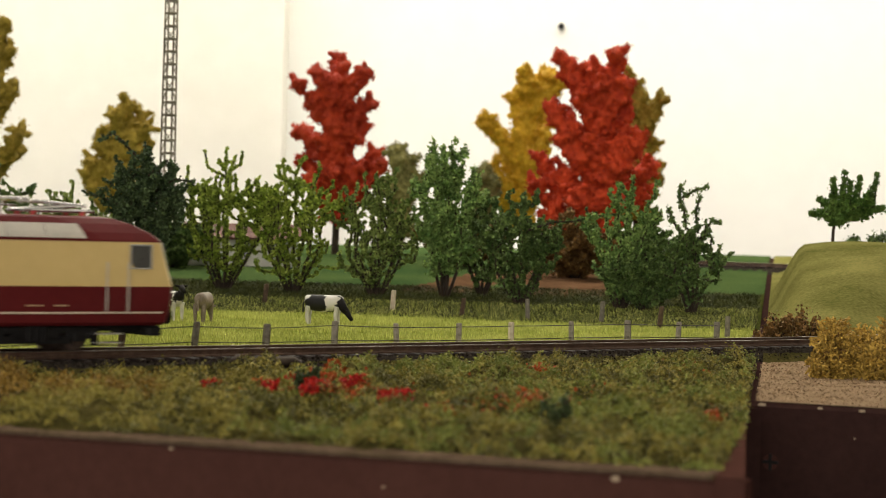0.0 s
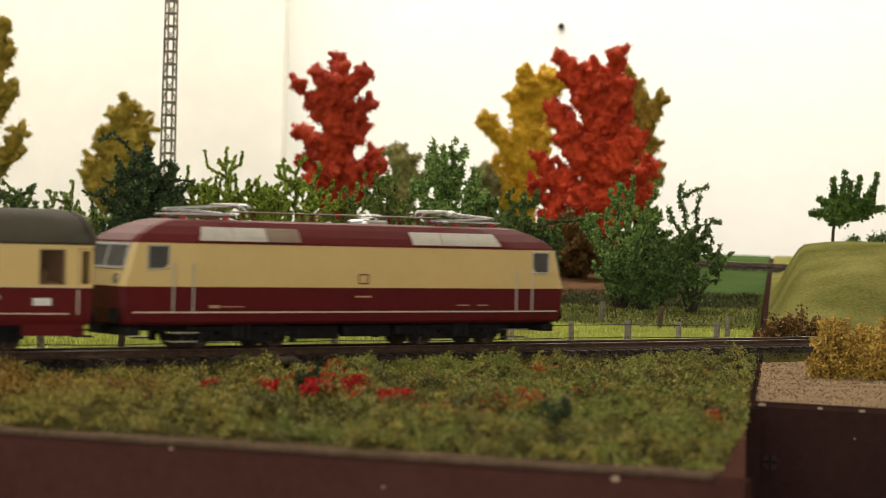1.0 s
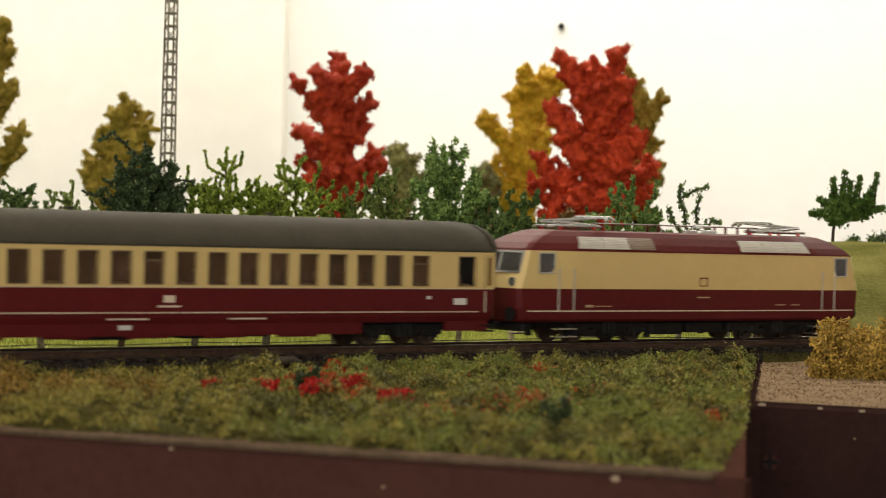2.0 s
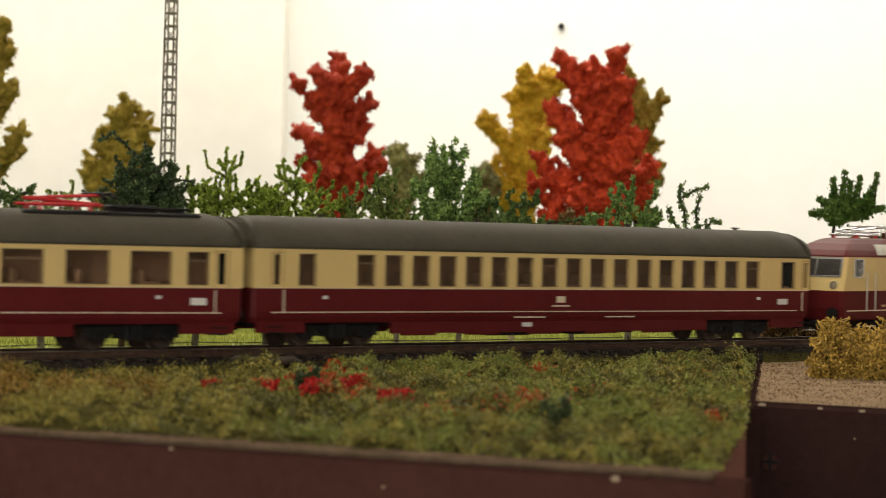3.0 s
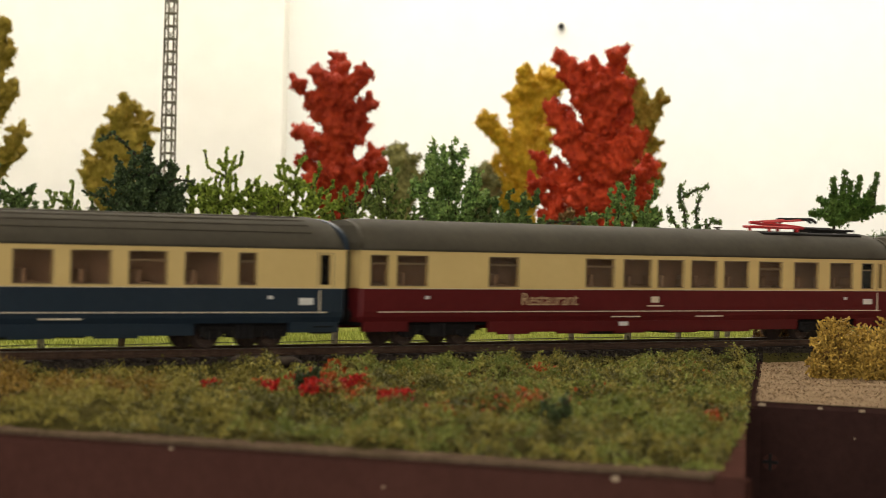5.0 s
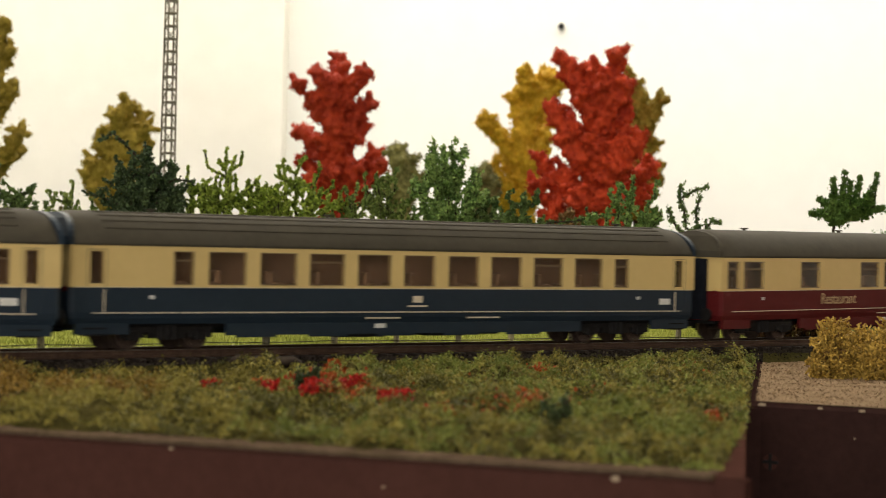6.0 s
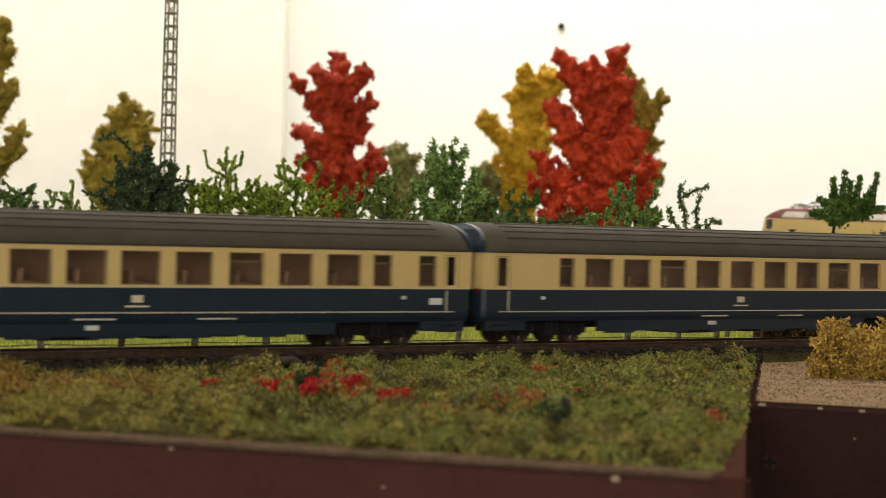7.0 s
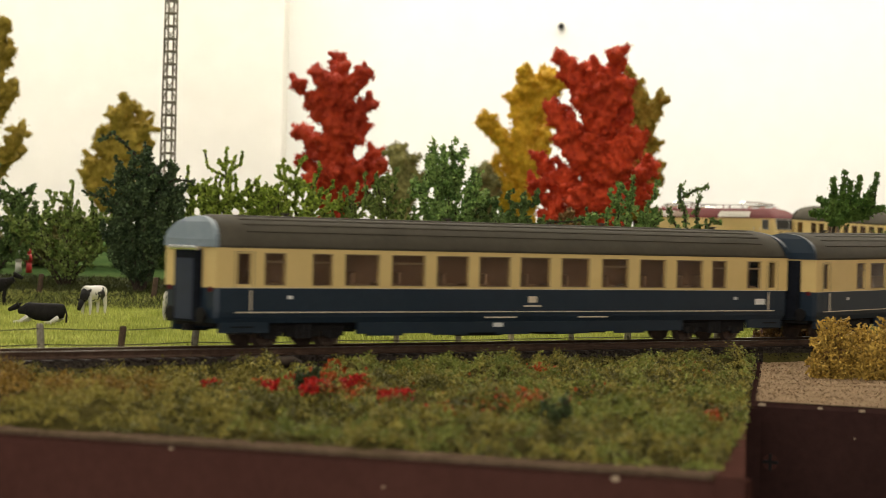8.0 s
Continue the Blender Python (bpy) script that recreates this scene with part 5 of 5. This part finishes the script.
# poppies: small red clumps among the moss
POPPY = [(-0.0712, 0.672, 3), (-0.0510, 0.662, 6), (-0.0460, 0.667, 5), (-0.0325, 0.646, 6), (-0.0370, 0.640, 3), (-0.0240, 0.655, 5), (-0.0110, 0.632, 8), (-0.0025, 0.622, 8)]
for px0, py0, n in POPPY:
    fl = thing("poppy_clump", "bright red flock flower clump in the moss", "flowers", "red flower clumps", pose(px0, py0, on_ground(px0, py0)))
    for k in range(n):
        c = np.array([rng.normal() * 0.0016, rng.normal() * 0.0016, 0.0020 + 0.0020 * rng.uniform()])
        v, f = flakes(rng, c + rng.normal(size=(90, 3)) * 0.0008, 0.0011)
        hang("blossom", big_mesh("blossom", v, f, FLOWER), fl)
spread = []
for px0, py0, sd, n in ((-0.0560, 0.660, 0.0028, 150), (-0.0420, 0.668, 0.0035, 240), (-0.0340, 0.675, 0.0022, 260), (-0.0320, 0.700, 0.0020, 200), (-0.0265, 0.645, 0.0045, 260), (0.0035, 0.592, 0.0010, 90), (0.019, 0.612, 0.0060, 130), (0.025, 0.602, 0.0030, 90),
                        (0.0365, 0.795, 0.0016, 110), (0.0735, 0.592, 0.0009, 110), (0.033, 0.606, 0.002, 40), (0.03, 0.67, 0.02, 50), (0.075, 0.80, 0.010, 60)):
    xy = np.stack([px0 + rng.normal(size=n) * sd, py0 + rng.normal(size=n) * sd * 0.9], 1)
    z = ground_height(xy[:, 0], xy[:, 1])
    spread.append(np.column_stack([xy, z + 0.0020 + np.abs(rng.normal(size=n)) * 0.0012]))
cover("orange_blossom", [flakes(rng, np.concatenate(spread), 0.0012)], ORANGE, "scattered orange-red blossom in the moss", "flowers")

# meadow behind the track
def back_keep(x, y, a):
    return (a > 0.0255) & (y < 1.335) & (x < joint_x(y) - 0.004) & (x > -0.21 * y - 0.02)


roots = scatter(rng, 120000, -0.30, 0.20, 0.72, 1.335, back_keep)
cover("meadow_grass", [blades(rng, roots, 0.0022, 0.00034, 0.3)], BLADE, "short yellow-green static grass of the cow meadow")


def shade_keep(x, y, a):
    return (x < joint_x(y) - 0.004) & (x > -0.21 * y - 0.02) & (y > shade_edge(x, y) - 0.006) & (a > 0.05)


# darker fibres paint the same shade onto the grass under the bushes
under = scatter(rng, 60000, -0.34, 0.22, 1.17, 1.47, shade_keep)
cover("shade_band_grass", [blades(rng, under, 0.0022, 0.0006, 0.7)], leaf_mat("shade_dark_fibre", (0.024, 0.032, 0.008), (0.066, 0.070, 0.017), 30, 0.2), "dark green grass under the bushes, their shade put into its colour", "undergrowth")
# loose stones of the ballast
def grains(rng, n):
    s = rng.uniform(-0.24, 0.42, n)
    o = rng.uniform(-0.025, 0.025, n)
    P = []
    for si, oi in zip(s, o):
        if abs(abs(oi) - 0.0088) < 0.0016:
            continue
        u = float(np.interp(abs(oi), [0, .010, .0175, .022, .026], [-.0034, -.0034, -.0038, -.0062, -.0085]))
        P.append(on_line(si, oi, u + 0.0002)[0])
    return np.array(P)


gp = grains(rng, 14000)
cover("ballast_stones", [flakes(rng, gp, 0.0013, 0.4)], GRAIN, "loose dark ballast stones along the track", "ballast")

sandp = scatter(rng, 42000, 0.09, 0.26, 0.62, 0.93, lambda x, y, a: (x > joint_x(y) + 0.002) & (y > 0.7055 - (x - 0.0995) * 0.47) & (a < -0.032))
cover("sand_grains", [flakes(rng, sandp, 0.0008, 0.5, 0.4)], mat("sand_grain", (0.21, 0.138, 0.083), (0.37, 0.258, 0.160), 300, 0.95, island=0.2, spec=0.0), "coarse sand grains on the bare strip", "sand")

# ---- fences ----
POSTW = mat("weathered_grey_post", (0.10, 0.085, 0.065), (0.26, 0.23, 0.19), 500, 0.9, obj=0.35)
POSTB = mat("brown_wooden_post", (0.05, 0.032, 0.02), (0.11, 0.07, 0.045), 500, 0.9)
POSTL = mat("pale_birch_post", (0.42, 0.34, 0.24), (0.62, 0.54, 0.42), 500, 0.9)
WIRE = mat("dark_fence_wire", (0.02, 0.016, 0.012), (0.04, 0.032, 0.025), 300, 0.6)


def fence(label, spots, height, wires, r, seed):
    rng = np.random.RandomState(seed)
    ob = thing("fence", label, "fence")
    tops = []
    for i, (x, y, wood) in enumerate(spots):
        z = on_ground(x, y) - 0.001
        lx, ly = rng.normal() * 0.05, rng.normal() * 0.04
        if wood is POSTB:
            lx = 0.10
        h = height * rng.uniform(0.95, 1.06)
        sh = Shape()
        rr = r * rng.uniform(0.9, 1.2)
        ring = lambda zz, k: [(lx * zz + rr * k * math.cos(t), ly * zz + rr * k * math.sin(t), zz) for t in [math.pi / 3.5 * j for j in range(7)]]
        sh.loft([ring(0, 1.08), ring(h * 0.5, 1.0), ring(h * 0.96, 0.97), ring(h, 0.75)])
        sh.part("post", wood, ob, at=pose(x, y, z))
        tops.append((x, y, z, h))
    for q in wires:
        for a, b in zip(tops[:-1], tops[1:]):
            sh = Shape()
            pa, pb = [Vector((p[0], p[1] - r * 1.02, p[2] + p[3] * q)) for p in (a, b)]
            m = (pa + pb) / 2 - Vector((0, 0, 0.00012))
            sh.tube(pa, m, 0.00018 * r / 0.00125, n=4)
            sh.tube(m, pb, 0.00018 * r / 0.00125, n=4)
            sh.part("wire", WIRE, ob)


row = [(-0.20, POSTW), (-0.169, POSTW), (-0.140, POSTW), (-0.109, POSTB), (-0.078, POSTW), (-0.046, POSTW), (-0.014, POSTW), (0.017, POSTW), (0.048, POSTW), (0.076, POSTL), (0.110, POSTW), (0.143, POSTW), (0.173, POSTW), (0.198, POSTW)]
fence("wire fence with weathered grey posts behind the track", [(*on_line(s, 0.031)[0][:2], m) for s, m in row], 0.0135, (0.48, 0.88), 0.00125, 81)
fence("row of low wooden fence posts along the bushes", [(x, y, m) for x, y, m in ((-0.24, 1.325, POSTB), (-0.17, 1.31, POSTB), (-0.103, 1.29, POSTB), (-0.028, 1.264, POSTL), (0.011, 1.224, POSTB), (0.047, 1.209, POSTW), (0.086, 1.196, POSTW), (0.114, 1.163, POSTB), (0.1385, 1.075, POSTW))], 0.0125, (), 0.0014, 82)

# ---- cows ----
HIDE = mat("black_cow_hide", (0.010, 0.009, 0.009), (0.02, 0.018, 0.017), 300, 0.8, spec=0.1)
HIDEW = mat("white_cow_hide", (0.50, 0.47, 0.42), (0.64, 0.61, 0.56), 300, 0.6)
HIDEG = mat("grey_brown_cow_hide", (0.13, 0.10, 0.075), (0.24, 0.19, 0.15), 300, 0.6)


def pied(seed, level=0.53):
    m = mat("pied_cow_hide", (0.010, 0.009, 0.009), (0.60, 0.57, 0.52), 130, 0.6, fine=1.3, lo=level, hi=level + 0.015)
    n = [q for q in m.node_tree.nodes if q.type == "TEX_NOISE"]
    mp = m.node_tree.nodes.new("ShaderNodeMapping")
    mp.inputs["Location"].default_value = (seed * 0.031, seed * 0.017, 0)
    src = [q for q in m.node_tree.nodes if q.type == "TEX_COORD"][0]
    m.node_tree.links.new(src.outputs["Object"], mp.inputs["Vector"])
    for q in n:
        m.node_tree.links.new(mp.outputs["Vector"], q.inputs["Vector"])
    return m


def cow(x, y, yaw, body_m, head_m, leg_m, label, grazing=True, lying=False):
    z = on_ground(x, y)
    ob = thing("cow", label, "cow", "toy cows", pose(x, y, z - (0.0052 if lying else 0.0), 0, 0, yaw))
    sh = Shape()
    prof = [(-10.2, 12.2, 1.2, 1.6), (-9.6, 11.6, 2.6, 3.2), (-6.5, 11.2, 3.2, 3.9), (-1, 10.8, 3.5, 4.3), (4, 11.0, 3.3, 4.0), (7.5, 11.8, 2.8, 3.4), (9.2, 12.2, 1.8, 2.4)]
    sh.loft([[(px0 * MM, ry * MM * math.cos(t), (zc + rz * math.sin(t)) * MM) for t in [2 * math.pi * i / 12 for i in range(12)]] for px0, zc, ry, rz in prof])
    sh.part("body", body_m, ob, smooth=True)
    head = (13.4, 5.2) if grazing else (14.2, 11.6) if lying else (13.6, 15.2)
    nk = Shape()
    nk.tube((0.0070, 0, 0.0120), ((head[0] - 2.0) * MM, 0, (head[1] + (1.6 if grazing else -0.4)) * MM), 0.0030, 0.0015, 9)
    nk.part("neck", head_m, ob, smooth=True)
    hd = Shape()
    d = (0.55, -0.84) if grazing else (0.9, -0.42)
    hd.tube(((head[0] - 2.2) * MM, 0, (head[1] + 2.0) * MM), ((head[0] - 2.2 + d[0] * 5.6) * MM, 0, (head[1] + 2.0 + d[1] * 5.2) * MM), 0.0016, 0.0009, 8)
    for s in (-1, 1):
        hd.tube(((head[0] - 2.0) * MM, s * 0.0012, (head[1] + 2.4) * MM), ((head[0] - 2.2) * MM, s * 0.0032, (head[1] + 2.9) * MM), 0.0006, 0.0004, 5)
    hd.part("head", head_m, ob, smooth=True)
    for lx in (-8.0, 6.8):
        for s in (-1, 1):
            lg = Shape()
            if lying:
                limb(lg, [(lx * MM, s * 0.003, 0.0085), ((lx + 3) * MM, s * 0.0052, 0.0062), ((lx + 6) * MM, s * 0.0048, 0.0060)], 0.0012, 0.0007, 6)
            else:
                limb(lg, [(lx * MM, s * 0.0021, 0.0095), ((lx - 0.6) * MM, s * 0.0022, 0.0048), ((lx - 0.1) * MM, s * 0.0022, -0.0004)], 0.0013, 0.0006, 6)
            lg.part("leg", leg_m, ob)
    tl = Shape()
    limb(tl, [(-0.0101, 0, 0.0130), (-0.0112, 0.0003, 0.0100), (-0.0110, 0.0002, 0.0062)], 0.0004, 0.0006, 5)
    tl.part("tail", body_m, ob)


cow(-0.058, 1.105, -14, pied(3, 0.54), HIDE, HIDEW, "black-and-white toy cow grazing on the meadow")
cow(-0.117, 1.095, 82, HIDEG, HIDEG, HIDEG, "grey-brown toy cow grazing, seen on the meadow")
cow(-0.134, 1.113, -65, pied(5, 0.49), HIDE, HIDEW, "black-and-white toy cow standing on the meadow", grazing=False)
cow(-0.181, 1.155, 248, pied(8, 0.45), HIDE, HIDEW, "white toy cow with black patches grazing")
cow(-0.186, 1.040, 172, HIDE, HIDE, HIDEW, "dark toy cow lying in the grass", grazing=False, lying=True)
cow(-0.247, 1.222, 8, HIDE, HIDE, HIDE, "black toy cow standing at the meadow's edge", grazing=False)

# ---- lattice mast ----
MAST = mat("brown_grey_mast_paint", (0.15, 0.13, 0.10), (0.25, 0.22, 0.175), 200, 0.6, metal=0.2)


def mast(x, y, height, w0, w1):
    ob = thing("lattice_mast", "tall brown-grey lattice mast behind the bushes", "mast", at=pose(x, y, on_ground(x, y) - 0.001, 0, 0, 28))
    wid = lambda z: (w0 + (w1 - w0) * z / height) / 2
    cs = [(-1, -1), (1, -1), (1, 1), (-1, 1)]
    for sx, sy in cs:
        sh = Shape()
        sh.tube((sx * wid(0), sy * wid(0), 0), (sx * wid(height), sy * wid(height), height), 0.00085, 0.0007, 4)
        sh.part("leg", MAST, ob)
    n = int(height / 0.0092)
    for k in range(4):
        (ax, ay), (bx, by) = cs[k], cs[(k + 1) % 4]
        for i in range(n):
            z0, z1 = height * i / n, height * (i + 1) / n
            br = Shape()
            br.tube((ax * wid(z0), ay * wid(z0), z0), (bx * wid(z0), by * wid(z0), z0), 0.00085, n=4)
            if i % 2 == k % 2:
                br.tube((ax * wid(z0), ay * wid(z0), z0), (bx * wid(z1), by * wid(z1), z1), 0.0004, n=4)
            br.part("brace", MAST, ob)
    foot = Shape().box(-w0 * 0.7, w0 * 0.7, -w0 * 0.7, w0 * 0.7, -0.003, 0.002, 0.0006)
    foot.part("footing", GRILLE, ob)


mast(-0.2022, 1.62, 0.250, 0.0088, 0.0060)

# ---- small houses behind the bushes ----
RENDER = mat("white_render", (0.55, 0.53, 0.49), (0.68, 0.66, 0.62), 200, 0.9)
TILE = mat("red_brown_roof", (0.075, 0.035, 0.026), (0.13, 0.062, 0.046), 260, 0.85, bump=0.0006)


def house(x, y, yaw, w, d, eave, ridge, label):
    z = min(on_ground(x + dx, y + dy) for dx in (-w / 2, w / 2) for dy in (-d / 2, d / 2)) - 0.002
    ob = thing("house", label, "house", "", pose(x, y, z, 0, 0, yaw))
    sh = Shape()
    prof = [(-d / 2, 0), (d / 2, 0), (d / 2, eave), (0, ridge), (-d / 2, eave)]
    sh.loft([[(sx * w / 2, py0, pz) for py0, pz in prof] for sx in (-1, 1)])
    sh.part("wall", RENDER, ob)
    for s in (-1, 1):
        rf = Shape()
        o = 0.0035
        k = (ridge - eave) / (d / 2)
        a, b = (s * (d / 2 + o), eave - o * k), (0, ridge)
        v = [(sx * (w / 2 + o), p, q + up) for sx in (-1, 1) for (p, q) in (a, b) for up in (0.0006, 0.0026)]
        rf.add(v, [(0, 1, 3, 2), (4, 6, 7, 5), (0, 4, 5, 1), (2, 3, 7, 6), (0, 2, 6, 4), (1, 5, 7, 3)])
        rf.part("roof", TILE, ob)
    for i in range(3):
        wx = (i - 1) * w * 0.3
        wd = Shape().box(wx - 0.0055, wx + 0.0055, -d / 2 - 0.0008, -d / 2 + 0.0004, eave * 0.35, eave * 0.35 + 0.014)
        win = wd.part("window", WHITE, ob)
        for sx in (-1, 1):
            Shape().box(wx + sx * 0.0026 - 0.0021, wx + sx * 0.0026 + 0.0021, -d / 2 - 0.0011, -d / 2 - 0.0008, eave * 0.35 + 0.001, eave * 0.35 + 0.013).part("pane", CABPANE, win)
    ch = Shape().box(w * 0.2 - 0.003, w * 0.2 + 0.003, -0.003, 0.003, ridge - 0.006, ridge + 0.008)
    ch.part("chimney", TILE, ob)


house(-0.150, 1.66, 6, 0.080, 0.050, 0.022, 0.031, "small white model house with red-brown roof")


def toy_figure(x, y, coat, label):
    """A plain toy figure without features."""
    sh = Shape()
    sh.tube((0, 0, 0), (0, 0, 0.007), 0.0022, 0.0019, 8)
    sh.tube((0, 0, 0.007), (0, 0, 0.0125), 0.0024, 0.0016, 8)
    sh.ball((0, 0, 0.0142), 0.0016, 8, 5)
    ob = sh.part("toy_figure", coat, at=pose(x, y, on_ground(x, y)), smooth=True)
    tagged(ob, label, "figure", "toy figures")


toy_figure(-0.2790, 1.50, REDP, "red and white painted toy figure behind the bushes")
toy_figure(-0.2870, 1.505, WHITE, "white painted toy figure behind the bushes")

# ---- board details ----


def screw(x, y, z, yaw):
    ob = thing("screw", "dark cross-head screw sunk in the brown board", "screw", at=pose(x, y, z, 90, 0, yaw))
    sh = Shape()
    sh.tube((0, 0, -0.002), (0, 0, 0.0004), 0.0024, 0.0026, 14)
    sh.part("head", BOARD, ob)
    cr = Shape()
    cr.box(-0.0026, 0.0026, -0.0005, 0.0005, 0.00035, 0.0007)
    cr.box(-0.0005, 0.0005, -0.0026, -0.0005, 0.00035, 0.0007)
    cr.box(-0.0005, 0.0005, 0.0005, 0.0026, 0.00035, 0.0007)
    cr.part("cross_slot", BLACK, ob)


yr = math.degrees(math.atan(-0.47))
screw(0.1050, 0.7003, -0.0275, yr)
for x, y, z, s in ((0.1293, 0.6889, -0.0185, 0.0009), (0.1020, 0.7018, -0.0098, 0.0015), (0.1190, 0.6938, -0.0098, 0.0010), (0.131, 0.688, -0.0099, 0.0012)):
    c = Shape().ball((0, 0, 0), (s, 0.0004, s * (1.6 if s < 0.001 else 0.45)), 7, 4)
    tagged(c.part("paint_chip", CHIP, at=pose(x, y, z, 0, 0, yr)), "pale bare spot where paint chipped off the board", "paint chip", "paint chips")
yl = math.degrees(math.atan(-0.382))
for x, z, s in ((-0.0622, -0.0100, 0.0007), (0.0385, -0.0102, 0.0012), (-0.012, -0.0155, 0.0005)):
    y = 0.495 - x * 0.382
    c = Shape().ball((0, 0, 0), (s, 0.0004, s * 0.6), 7, 4)
    tagged(c.part("paint_chip", CHIP, at=pose(x, y - 0.0001, z, 0, 0, yl)), "pale bare spot where paint chipped off the board", "paint chip", "paint chips")
hook = Shape().tube((0, 0, 0), (0, -0.012, 0), 0.0045, 0.0035, 10)
tagged(hook.part("wall_hook", BLACK, at=pose(0.1516, 3.0, 0.3243)), "small dark peg in the white wall", "hook")

TUFT = leaf_mat("dark_tuft_flock", (0.020, 0.034, 0.010), (0.065, 0.085, 0.028), 90, 0.25)
low_shrub(0.0280, 0.5350, 0.0080, 0.0034, TUFT, "small dark green moss tuft in the front meadow", 56, 700, 0.0011)
low_shrub(-0.0390, 0.6560, 0.0085, 0.0036, TUFT, "dark moss tuft among the red flowers", 57, 700, 0.0011)


def driftwood(x, y, length, yaw):
    """A dark rotten piece of wood half sunk in the moss."""
    sh = Shape()
    rings = []
    for i in range(9):
        u = (i / 8 - 0.5) * length
        r = 0.0024 * (0.6 + 0.5 * math.sin(i * 1.7) ** 2) * (0.45 if i in (0, 8) else 1.0)
        rings.append([(u, 0.0008 * math.sin(i) + r * 1.5 * math.cos(t), r * math.sin(t) + 0.0004 * math.sin(i * 2.1)) for t in [math.pi / 4 * k for k in range(8)]])
    sh.loft(rings)
    ob = sh.part("driftwood", BARK, at=pose(x, y, on_ground(x, y) + 0.0036, 0, 0, yaw), smooth=True)
    tagged(ob, "dark rotten piece of wood lying in the moss", "wood")


driftwood(-0.0590, 0.752, 0.026, 24)

motions()
